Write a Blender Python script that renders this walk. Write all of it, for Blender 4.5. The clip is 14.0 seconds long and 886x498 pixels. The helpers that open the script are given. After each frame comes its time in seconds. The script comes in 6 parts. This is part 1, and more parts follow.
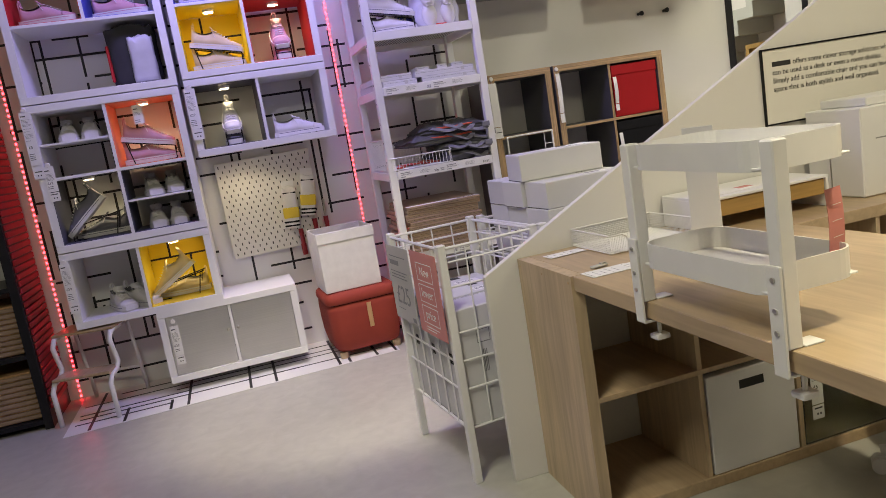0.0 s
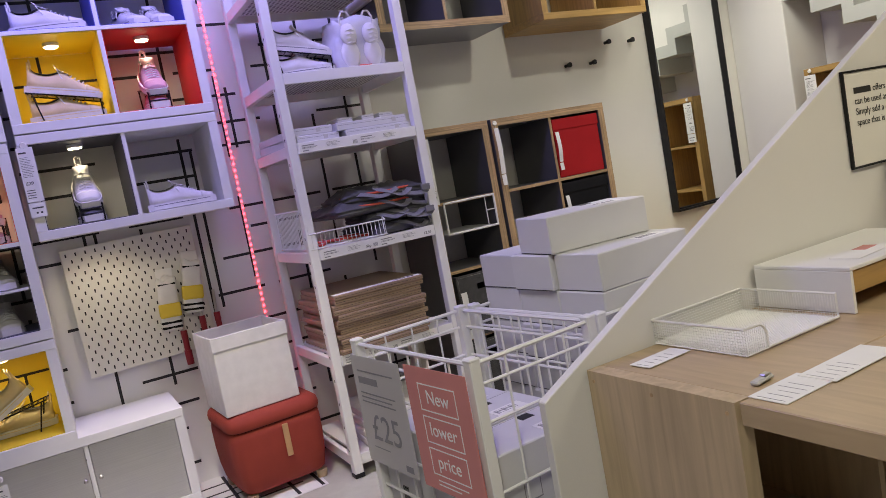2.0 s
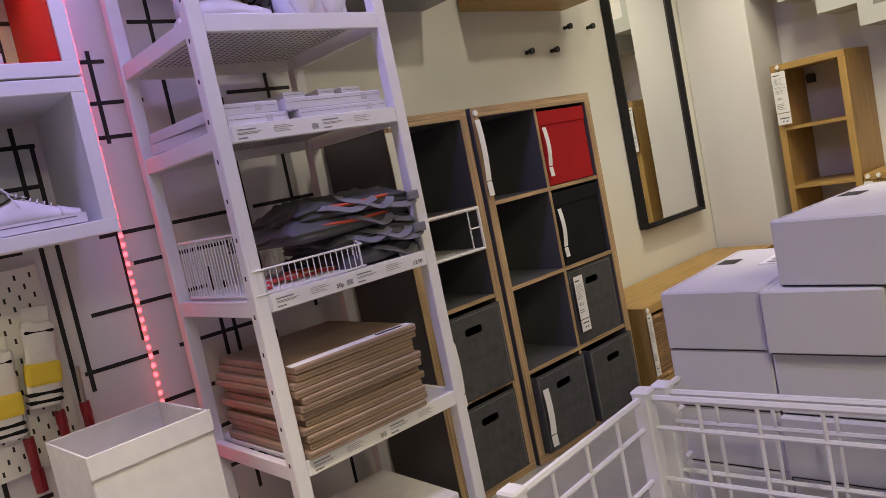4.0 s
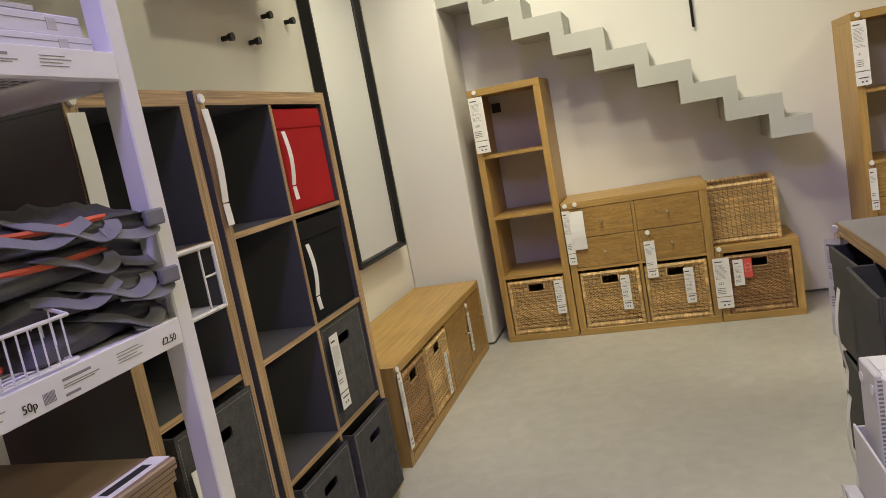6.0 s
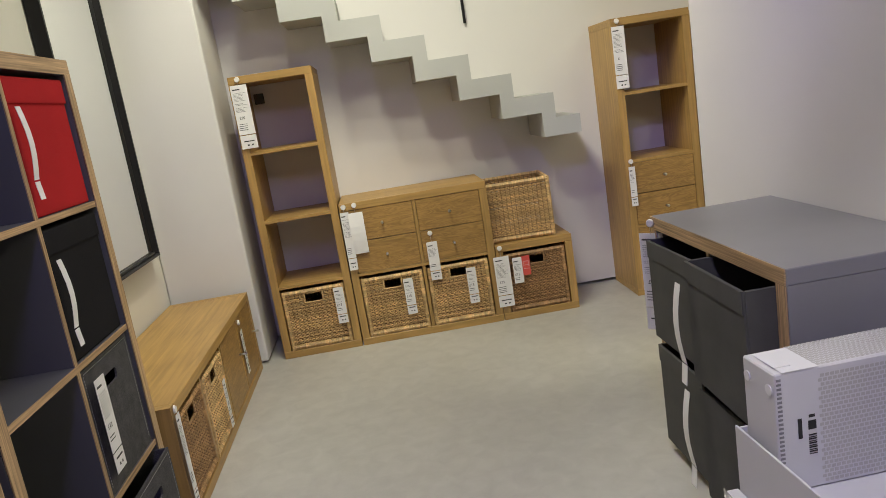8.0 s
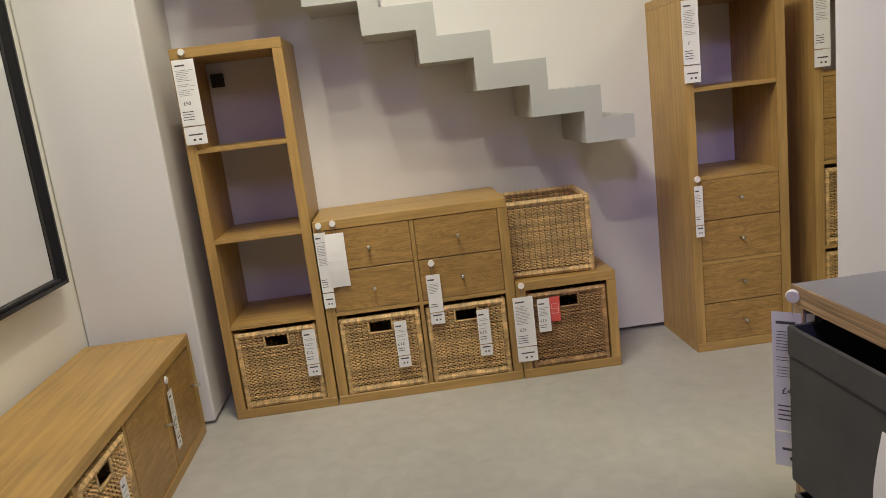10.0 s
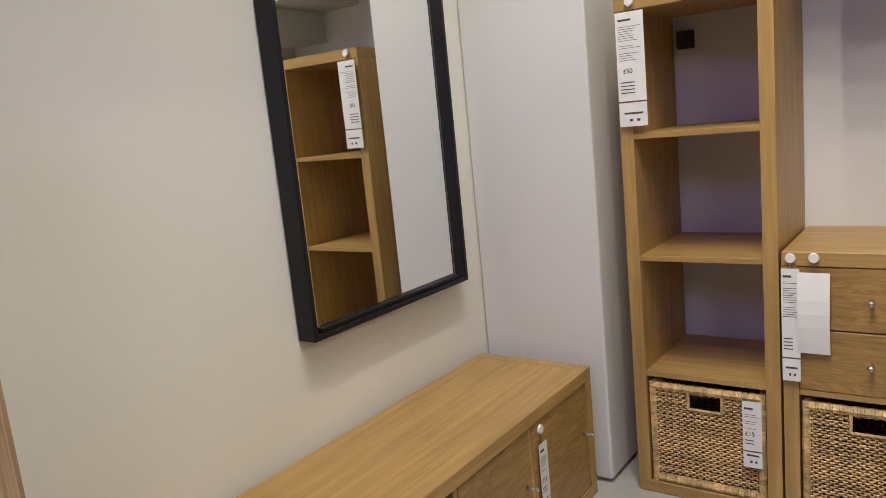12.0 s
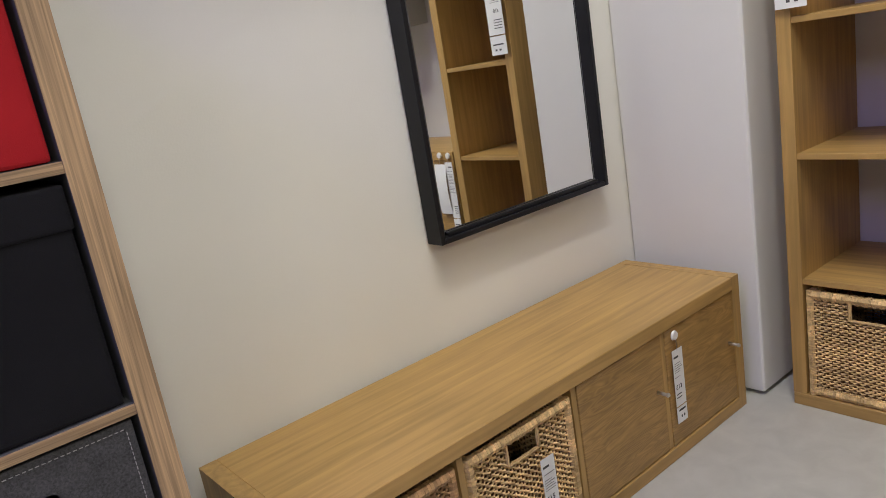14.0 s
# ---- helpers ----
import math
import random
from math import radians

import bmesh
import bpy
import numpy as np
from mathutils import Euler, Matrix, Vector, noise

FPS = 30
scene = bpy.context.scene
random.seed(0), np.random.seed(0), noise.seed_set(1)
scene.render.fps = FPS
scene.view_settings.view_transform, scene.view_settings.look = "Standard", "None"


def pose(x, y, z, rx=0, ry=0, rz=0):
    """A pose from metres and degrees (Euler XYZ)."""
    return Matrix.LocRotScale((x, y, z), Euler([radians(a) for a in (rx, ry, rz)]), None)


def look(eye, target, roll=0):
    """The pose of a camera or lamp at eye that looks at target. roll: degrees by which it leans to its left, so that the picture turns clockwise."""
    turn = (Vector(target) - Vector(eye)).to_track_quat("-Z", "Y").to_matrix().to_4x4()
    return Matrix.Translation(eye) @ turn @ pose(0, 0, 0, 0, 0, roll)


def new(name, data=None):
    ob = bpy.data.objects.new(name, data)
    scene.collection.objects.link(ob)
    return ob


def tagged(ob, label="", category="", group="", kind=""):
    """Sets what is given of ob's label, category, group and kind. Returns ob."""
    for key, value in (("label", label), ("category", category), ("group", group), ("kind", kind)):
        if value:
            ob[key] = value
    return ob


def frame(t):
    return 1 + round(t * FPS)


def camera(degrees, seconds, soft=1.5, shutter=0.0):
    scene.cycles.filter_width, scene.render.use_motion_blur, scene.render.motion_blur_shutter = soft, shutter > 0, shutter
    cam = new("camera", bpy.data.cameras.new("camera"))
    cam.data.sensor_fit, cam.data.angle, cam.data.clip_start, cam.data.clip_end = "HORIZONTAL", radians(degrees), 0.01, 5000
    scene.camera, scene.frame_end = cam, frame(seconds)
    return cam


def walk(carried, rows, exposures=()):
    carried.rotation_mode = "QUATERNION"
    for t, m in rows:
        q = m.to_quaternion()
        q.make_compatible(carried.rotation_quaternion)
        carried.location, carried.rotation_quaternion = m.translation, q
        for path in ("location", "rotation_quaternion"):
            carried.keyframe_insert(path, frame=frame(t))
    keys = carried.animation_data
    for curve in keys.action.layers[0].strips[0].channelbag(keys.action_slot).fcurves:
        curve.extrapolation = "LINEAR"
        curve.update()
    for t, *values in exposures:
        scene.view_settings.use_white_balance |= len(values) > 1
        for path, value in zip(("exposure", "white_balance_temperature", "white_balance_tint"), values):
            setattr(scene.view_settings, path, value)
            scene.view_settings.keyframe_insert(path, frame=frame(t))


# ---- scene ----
cam = camera(62.2, 14.0, 0.75)
PATH = [
    (0, (0.627, 0.971, 1.24), (1.146, 2.873, 0.905), -9.4),
    (0.5, (0.58, 1.169, 1.214), (1.235, 3.03, 0.888), -9.2),
    (1, (0.589, 1.425, 1.221), (1.334, 3.261, 0.948), -9.3),
    (1.5, (0.571, 1.65, 1.223), (1.396, 3.458, 1.002), -9.9),
    (2, (0.526, 1.946, 1.237), (1.456, 3.705, 1.037), -10.7),
    (2.2, (0.532, 2.061, 1.225), (1.493, 3.805, 1.044), -10.8),
    (4.3, (0.649, 3.321, 1.249), (2.069, 4.712, 1.032), -11.5),
    (4.5, (0.699, 3.427, 1.253), (2.206, 4.722, 1.02), -11.2),
    (5, (0.806, 3.689, 1.239), (2.513, 4.695, 0.964), -10.4),
    (5.5, (0.887, 3.885, 1.243), (2.736, 4.583, 0.936), -9.6),
    (6, (1.018, 4.105, 1.236), (2.905, 4.699, 0.944), -10.6),
    (6.5, (1.124, 4.205, 1.241), (3.042, 4.667, 0.911), -10.9),
    (7, (1.196, 4.285, 1.22), (3.146, 4.533, 0.853), -10.5),
    (7.5, (1.246, 4.38, 1.231), (3.206, 4.384, 0.833), -10.2),
    (7.7, (1.265, 4.405, 1.229), (3.223, 4.322, 0.825), -10.1),
    (9.8, (2.141, 4.345, 1.192), (4.09, 4.161, 0.785), -7.2),
    (10, (2.234, 4.326, 1.182), (4.19, 4.221, 0.777), -7.0),
    (10.5, (2.469, 4.248, 1.167), (4.427, 4.37, 0.779), -6.1),
    (11, (2.72, 4.258, 1.158), (4.652, 4.607, 0.777), -5.5),
    (11.5, (2.92, 4.297, 1.175), (4.744, 5.025, 0.796), -5.5),
    (12, (3.063, 4.272, 1.186), (4.653, 5.435, 0.841), -5.7),
    (12.5, (3.137, 4.22, 1.16), (4.473, 5.659, 0.78), -6.2),
    (13, (3.154, 4.163, 1.14), (4.349, 5.695, 0.667), -8.0),
    (13.5, (3.151, 4.137, 1.142), (4.301, 5.693, 0.636), -9.5),
    (14, (3.156, 4.126, 1.142), (4.338, 5.661, 0.643), -9.8),
]
walk(cam, [(t, look(eye, target, roll)) for t, eye, target, roll in PATH], ((0, 0.03, 6900, 7), (2.2, -0.12, 6500, 10), (4.4, -0.15, 7450, 8), (5.2, -0.04, 7500, 4), (6.5, 0.08, 7500, 3), (7.7, 0.04, 6800, 3), (10, -0.02, 6900, 8), (11.5, -0.04, 6450, 13), (13, 0.02, 6100, 14), (14, 0.03, 6000, 14)))
# ---------- light ----------
world = bpy.data.worlds.new("store")
scene.world = world
world.use_nodes = True
world.node_tree.nodes["Background"].inputs[0].default_value = (0.9, 0.92, 1.0, 1)
world.node_tree.nodes["Background"].inputs[1].default_value = 0.06


def spot(name, at, target, watts, color, angle=70, blend=0.6, radius=0.06):
    data = bpy.data.lights.new(name, "SPOT")
    data.energy, data.color, data.spot_size, data.spot_blend, data.shadow_soft_size = watts, color, radians(angle), blend, radius
    ob = new(name, data)
    ob.matrix_world = look(at, target)
    return ob


def panel_light(name, at, target, watts, color, sx, sy):
    data = bpy.data.lights.new(name, "AREA")
    data.energy, data.color, data.shape, data.size, data.size_y = watts, color, "RECTANGLE", sx, sy
    ob = new(name, data)
    ob.matrix_world = look(at, target)
    return ob


WARM, NEUTRAL, VIOLET = (1.0, 0.89, 0.65), (1.0, 0.95, 0.80), (0.41, 0.35, 1.0)
# Overhead lamps out of view: positions and fittings are assumed, power tuned by area.
panel_light("unseen_ceiling_lamp", (3.98, 4.35, 2.98), (3.98, 4.35, 0), 16, NEUTRAL, 0.6, 0.6)
for x, watts in ((3.35, 20), (3.75, 22), (4.10, 28), (4.42, 24)):
    spot("unseen_spot", (x, 4.62, 2.95), (5.3, 4.15, 0.6), watts, NEUTRAL, 110, 0.6, 0.03)
panel_light("unseen_ceiling_lamp", (0.1, 1.6, 2.98), (0.1, 1.6, 0), 36, NEUTRAL, 0.6, 0.6)
panel_light("unseen_ceiling_lamp", (3.4, 1.4, 2.98), (3.4, 1.4, 0), 27, WARM, 1.2, 1.2)
panel_light("violet_panel", (1.05, 4.45, 2.95), (1.1, 5.3, 1.4), 36, VIOLET, 1.6, 0.3)
spot("violet_spot", (1.7, 4.5, 2.9), (4.0, 3.22, 1.25), 100, VIOLET, 34, 0.9, 0.15)
spot("violet_spot", (0.7, 4.2, 2.9), (1.7, 3.7, 0.9), 19, VIOLET, 50, 0.9, 0.10)
spot("unseen_spot", (3.3, 3.9, 2.95), (4.8, 5.57, 0.6), 22, NEUTRAL, 60)
spot("unseen_spot", (3.7, 3.4, 2.95), (5.45, 3.9, 1.95), 9, NEUTRAL, 60, radius=0.02)
spot("unseen_spot", (4.40, 4.60, 2.80), (5.45, 3.85, 1.35), 10, NEUTRAL, 84, radius=0.015)
spot("unseen_spot", (3.2, 4.4, 2.95), (5.3, 3.60, 0.3), 46, NEUTRAL, 50, radius=0.02)
spot("unseen_spot", (1.9, 1.4, 2.95), (2.1, 1.9, 0.76), 180, WARM, 44)
# Unseen fill spots added to brighten the stands, cartons and walls.
spot("unseen_spot", (0.6, 2.3, 2.95), (1.35, 3.25, 0.35), 60, NEUTRAL, 40)
spot("unseen_spot", (2.0, 4.3, 2.95), (2.5, 3.65, 0.45), 85, NEUTRAL, 40)
spot("unseen_spot", (2.2, 1.0, 2.95), (2.85, 3.2, 1.0), 84, WARM, 46)
spot("unseen_spot", (0.85, 4.0, 2.95), (1.0, 4.66, 0.0), 190, WARM, 44)
spot("unseen_spot", (3.1, 3.5, 2.95), (2.95, 5.50, 1.10), 46, NEUTRAL, 84, 0.9)

# ---------- materials ----------


def material(name, color, rough=0.6, metal=0.0, vary=0.12, scale=6.0, grain=0.0, grain_scale=(60, 60, 60), bump=0.0, bump_scale=200.0, coat=0.0, spread=0.0, spec=0.5):
    """A surface with two scales of colour variation and fine relief; spread varies it from object to object."""
    m = bpy.data.materials.new(name)
    m.use_nodes = True
    n, l = m.node_tree.nodes, m.node_tree.links
    b = n["Principled BSDF"]
    b.inputs["Roughness"].default_value, b.inputs["Metallic"].default_value, b.inputs["Coat Weight"].default_value = rough, metal, coat
    b.inputs["Specular IOR Level"].default_value = spec
    tc = n.new("ShaderNodeTexCoord")
    big = n.new("ShaderNodeTexNoise")
    big.inputs["Scale"].default_value, big.inputs["Detail"].default_value = scale, 5
    l.new(tc.outputs["Object"], big.inputs["Vector"])
    ramp = n.new("ShaderNodeMapRange")
    ramp.inputs[1].default_value, ramp.inputs[2].default_value = 0.3, 0.7
    ramp.inputs[3].default_value, ramp.inputs[4].default_value = 1 - vary, 1 + vary
    l.new(big.outputs["Fac"], ramp.inputs[0])
    value = ramp.outputs[0]
    if grain:
        mp = n.new("ShaderNodeMapping")
        mp.inputs["Scale"].default_value = grain_scale
        l.new(tc.outputs["Object"], mp.inputs[0])
        fine = n.new("ShaderNodeTexNoise")
        fine.inputs["Scale"].default_value, fine.inputs["Detail"].default_value, fine.inputs["Distortion"].default_value = 1.0, 6, 0.6
        l.new(mp.outputs[0], fine.inputs["Vector"])
        r2 = n.new("ShaderNodeMapRange")
        r2.inputs[1].default_value, r2.inputs[2].default_value, r2.inputs[3].default_value, r2.inputs[4].default_value = 0.3, 0.7, 1 - grain, 1 + grain
        l.new(fine.outputs["Fac"], r2.inputs[0])
        mul = n.new("ShaderNodeMath")
        mul.operation = "MULTIPLY"
        l.new(value, mul.inputs[0]), l.new(r2.outputs[0], mul.inputs[1])
        value = mul.outputs[0]
    if spread:
        info = n.new("ShaderNodeObjectInfo")
        r3 = n.new("ShaderNodeMapRange")
        r3.inputs[3].default_value, r3.inputs[4].default_value = 1 - spread, 1 + spread
        l.new(info.outputs["Random"], r3.inputs[0])
        mul = n.new("ShaderNodeMath")
        mul.operation = "MULTIPLY"
        l.new(value, mul.inputs[0]), l.new(r3.outputs[0], mul.inputs[1])
        value = mul.outputs[0]
    mix = n.new("ShaderNodeVectorMath")
    mix.operation = "SCALE"
    mix.inputs[0].default_value = color
    l.new(value, mix.inputs["Scale"])
    l.new(mix.outputs[0], b.inputs["Base Color"])
    if bump:
        fb = n.new("ShaderNodeTexNoise")
        fb.inputs["Scale"].default_value, fb.inputs["Detail"].default_value = bump_scale, 3
        l.new(tc.outputs["Object"], fb.inputs["Vector"])
        bp = n.new("ShaderNodeBump")
        bp.inputs["Strength"].default_value, bp.inputs["Distance"].default_value = bump, 0.004
        l.new(fb.outputs["Fac"], bp.inputs["Height"])
        l.new(bp.outputs[0], b.inputs["Normal"])
    return m


def glow(name, color, strength):
    m = bpy.data.materials.new(name)
    m.use_nodes = True
    b = m.node_tree.nodes["Principled BSDF"]
    b.inputs["Base Color"].default_value = (*color, 1)
    b.inputs["Emission Color"].default_value, b.inputs["Emission Strength"].default_value = (*color, 1), strength
    return m


CREAM = material("cream_wall_paint", (0.74, 0.725, 0.675), 0.75, vary=0.03, scale=1.5, bump=0.08, bump_scale=260)
GREYWALL = material("pale_grey_wall_paint", (0.70, 0.69, 0.67), 0.75, vary=0.03, scale=1.5, bump=0.08, bump_scale=260)
# Stair grey, lowered so the base colour carries its front face's shade.
STEPGREY = material("shaded_stair_grey", (0.44, 0.45, 0.43), 0.7, vary=0.04, scale=3, bump=0.1, bump_scale=180)
PANELWHITE = material("white_wall_board", (0.78, 0.78, 0.78), 0.55, vary=0.03, scale=2)
FLOOR = material("grey_screed_floor", (0.46, 0.455, 0.42), 0.34, vary=0.09, scale=1.1, grain=0.07, grain_scale=(14, 14, 14), bump=0.10, bump_scale=90)
CEIL = material("ceiling_paint", (0.30, 0.30, 0.30), 0.9)
BLACKLINE = material("black_line_tape", (0.012, 0.012, 0.014), 0.5)
OAK = material("oak_veneer", (0.42, 0.26, 0.085), 0.42, vary=0.10, scale=3, grain=0.19, grain_scale=(3, 56, 56), spread=0.05)
OAKV = material("oak_veneer_upright", (0.42, 0.26, 0.085), 0.42, vary=0.10, scale=3, grain=0.20, grain_scale=(56, 56, 3), spread=0.05)
PALEOAK = material("pale_stained_oak", (0.45, 0.335, 0.21), 0.36, vary=0.10, scale=3, grain=0.12, grain_scale=(45, 4, 45))
PALEOAKV = material("pale_stained_oak_upright", (0.50, 0.385, 0.25), 0.42, vary=0.10, scale=3, grain=0.17, grain_scale=(45, 45, 3))
PLY = material("ply_edge_band", (0.42, 0.285, 0.155), 0.5, vary=0.08, scale=5, grain=0.48, grain_scale=(210, 60, 4))
PLYH = material("ply_edge_band_level", (0.42, 0.285, 0.155), 0.5, vary=0.08, scale=5, grain=0.48, grain_scale=(4, 60, 210))
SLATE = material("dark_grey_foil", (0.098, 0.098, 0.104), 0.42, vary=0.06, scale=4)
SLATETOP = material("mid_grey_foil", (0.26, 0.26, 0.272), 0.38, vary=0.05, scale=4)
WHITE = material("white_foil", (0.80, 0.80, 0.81), 0.4, vary=0.02, scale=4)
WHITEMETAL = material("white_lacquered_steel", (0.80, 0.80, 0.80), 0.35, vary=0.03, scale=8)
WICKER = material("woven_wicker", (0.64, 0.435, 0.195), 0.6, vary=0.2, scale=18, grain=0.25, grain_scale=(120, 120, 120), spread=0.10)


def by_island(m, low, high):
    """Varies a material from strand to strand."""
    n, l = m.node_tree.nodes, m.node_tree.links
    sc = next(x for x in n if x.bl_idname == "ShaderNodeVectorMath")
    old = sc.inputs["Scale"].links[0].from_socket
    geo, mr, mu = n.new("ShaderNodeNewGeometry"), n.new("ShaderNodeMapRange"), n.new("ShaderNodeMath")
    mr.inputs[3].default_value, mr.inputs[4].default_value, mu.operation = low, high, "MULTIPLY"
    l.new(geo.outputs["Random Per Island"], mr.inputs[0])
    l.new(old, mu.inputs[0]), l.new(mr.outputs[0], mu.inputs[1]), l.new(mu.outputs[0], sc.inputs["Scale"])


by_island(WICKER, 0.70, 1.2)
WICKERDARK = material("brown_wicker", (0.40, 0.235, 0.10), 0.6, vary=0.2, scale=18, grain=0.25, grain_scale=(120, 120, 120), spread=0.08)
by_island(WICKERDARK, 0.68, 1.2)
# Wicker brown darkened to paint the shade inside the baskets.
WICKERSHADE = material("wicker_shadow_core", (0.17, 0.095, 0.04), 0.8, vary=0.2, scale=20)
REDCLOTH = material("red_cloth", (0.40, 0.018, 0.022), 0.85, vary=0.06, scale=8, bump=0.25, bump_scale=700, spec=0.12)
BLACKCLOTH = material("black_cloth", (0.013, 0.013, 0.015), 0.85, vary=0.1, scale=8, bump=0.25, bump_scale=700, spec=0.12)
FELT = material("dark_grey_felt", (0.078, 0.078, 0.080), 0.95, vary=0.18, scale=30, grain=0.35, grain_scale=(260, 260, 260), bump=0.4, bump_scale=400, spec=0.12)
GREYCLOTH = material("dark_grey_cloth", (0.055, 0.055, 0.06), 0.85, vary=0.1, scale=9, bump=0.25, bump_scale=500, spec=0.12)
BOX = material("white_carton", (0.64, 0.64, 0.65), 0.7, vary=0.03, scale=6, spread=0.03)
KRAFT = material("brown_cardboard", (0.32, 0.225, 0.15), 0.42, vary=0.10, scale=9, grain=0.08, grain_scale=(12, 12, 120), spread=0.08)
FILM = material("clear_wrap", (0.9, 0.9, 0.9), 0.12)
FILM.node_tree.nodes["Principled BSDF"].inputs["Transmission Weight"].default_value = 0.85
BLACKMETAL = material("black_lacquered_frame", (0.012, 0.012, 0.014), 0.35, vary=0.1, scale=10, spec=0.25)
CHROME = material("brushed_nickel", (0.62, 0.6, 0.56), 0.3, metal=1.0, vary=0.04)
ALU = material("brushed_aluminium_door", (0.72, 0.72, 0.71), 0.30, metal=1.0, vary=0.05, scale=4, grain=0.05, grain_scale=(3, 3, 300))
PAPER = material("white_paper_label", (0.82, 0.82, 0.80), 0.6, vary=0.02, scale=20)
INK = material("black_ink", (0.02, 0.02, 0.02), 0.7)
DARKINK = material("faded_black_ink", (0.07, 0.07, 0.07), 0.7)
GREYINK = material("grey_ink", (0.25, 0.25, 0.26), 0.7)
REDCARD = material("red_price_card", (0.72, 0.10, 0.08), 0.5, vary=0.04)
SIGNGREY = material("grey_sign_card", (0.50, 0.49, 0.47), 0.6, vary=0.02)
PINKCARD = material("coral_price_card", (0.62, 0.24, 0.22), 0.5, vary=0.04)
BUTTON = material("white_plastic_button", (0.82, 0.80, 0.76), 0.35)
RUST = material("rust_red_fabric", (0.30, 0.040, 0.024), 0.8, vary=0.06, scale=12, bump=0.3, bump_scale=600)
LEATHER = material("tan_leather", (0.55, 0.33, 0.16), 0.55)
MIRROR = material("mirror_silver", (0.88, 0.9, 0.88), 0.02, metal=1.0, vary=0.0)
YELLOW = material("yellow_panel", (0.82, 0.64, 0.05), 0.5, vary=0.03)
CORAL = material("coral_panel", (0.80, 0.23, 0.14), 0.5, vary=0.03)
CRIMSON = material("crimson_panel", (0.60, 0.02, 0.03), 0.5, vary=0.03)
BLUE = material("blue_panel", (0.08, 0.10, 0.50), 0.5, vary=0.03)
# Charcoal of the dark liners, also used as painted shade in one cell.
DARKPANEL_SHADE = material("charcoal_panel_and_shade", (0.075, 0.078, 0.115), 0.5, vary=0.04)
LED = glow("red_led", (1.0, 0.03, 0.045), 14)
PUCK = glow("warm_puck_light", (1.0, 0.80, 0.50), 25)

# ---------- building helpers ----------


def boxed(bm, x0, x1, y0, y1, z0, z1, bevel=0.0, seg=1):
    r = bmesh.ops.create_cube(bm, size=1)
    vs = r["verts"]
    for v in vs:
        v.co = Vector((x0 + (x1 - x0) * (v.co.x + 0.5), y0 + (y1 - y0) * (v.co.y + 0.5), z0 + (z1 - z0) * (v.co.z + 0.5)))
    if bevel:
        edges = list({e for v in vs for e in v.link_edges})
        bmesh.ops.bevel(bm, geom=edges, offset=bevel, segments=seg, affect="EDGES", profile=0.6)
    return bm


def block(x0, x1, y0, y1, z0, z1, bevel=0.002, seg=1):
    return boxed(bmesh.new(), x0, x1, y0, y1, z0, z1, bevel, seg)


def tube(bm, points, radius, sides=6, closed=False):
    """A bent rod through the points."""
    pts = [Vector(p) for p in points]
    rings, last = [], None
    for i, p in enumerate(pts):
        a, b = (pts[i - 1] if i or closed else p), (pts[(i + 1) % len(pts)] if i < len(pts) - 1 or closed else p)
        d = (b - a).normalized()
        side = d.cross(Vector((0, 0, 1)))
        if side.length < 0.05:
            side = d.cross(Vector((0, 1, 0)))
        side.normalize()
        if last is not None and side.dot(last) < 0:
            side = -side
        last = side
        up = side.cross(d)
        rings.append([bm.verts.new(p + radius * (side * math.cos(k * math.tau / sides) + up * math.sin(k * math.tau / sides))) for k in range(sides)])
    for i in range(len(rings) - (0 if closed else 1)):
        a, b = rings[i], rings[(i + 1) % len(rings)]
        for k in range(sides):
            bm.faces.new((a[k], a[(k + 1) % sides], b[(k + 1) % sides], b[k]))
    if not closed:
        bm.faces.new(rings[0][::-1]), bm.faces.new(rings[-1])
    return bm


def mesh_of(name, bm, mat, smooth=False):
    bmesh.ops.recalc_face_normals(bm, faces=bm.faces)
    me = bpy.data.meshes.new(name)
    bm.to_mesh(me)
    bm.free()
    me.materials.append(mat)
    if smooth:
        for p in me.polygons:
            p.use_smooth = True
    return me


def part(name, bm, mat, parent, label="", smooth=False):
    ob = new(name, bm if isinstance(bm, bpy.types.Mesh) else mesh_of(name, bm, mat, smooth))
    ob.parent = parent
    return tagged(ob, label)


def thing(name, label, category, m=None, group=""):
    ob = new(name)
    ob.empty_display_size = 0.1
    if m is not None:
        ob.matrix_world = m
    return tagged(ob, label, category, group)


def solid(name, bm, mat, label, category="", kind="", m=None, smooth=False, group=""):
    ob = new(name, mesh_of(name, bm, mat, smooth))
    if m is not None:
        ob.matrix_world = m
    return tagged(ob, label, category, group, kind)


# ---------- the room ----------
XW, YW = 5.48, 5.602           # east and north wall faces
H = 3.05
solid("floor", block(-3.2, 7.2, -2.6, 5.8, -0.12, 0, 0), FLOOR, "smooth pale grey screed floor of the shop", kind="structure")
solid("ceiling", block(-3.2, 7.2, -2.6, 5.8, H, H + 0.12, 0), CEIL, "dark grey painted shop ceiling", kind="structure")
solid("wall_north", block(2.16, XW + 0.12, YW, YW + 0.12, 0, H, 0), CREAM, "cream painted wall behind the mirror and bench", kind="structure")
solid("wall_east", block(XW, XW + 0.12, 2.2, YW, 0.02, H, 0), GREYWALL, "pale painted wall behind the floating stair", kind="structure")
wall_striped = solid("wall_striped", block(-0.50, 2.16, YW, YW + 0.12, 0, H, 0), PANELWHITE, "white wall with black taped line pattern", kind="structure")
solid("wall_north_far", block(-3.2, -0.50, YW, YW + 0.12, 0, H, 0), GREYWALL, "plain wall beyond the shoe display", kind="structure")
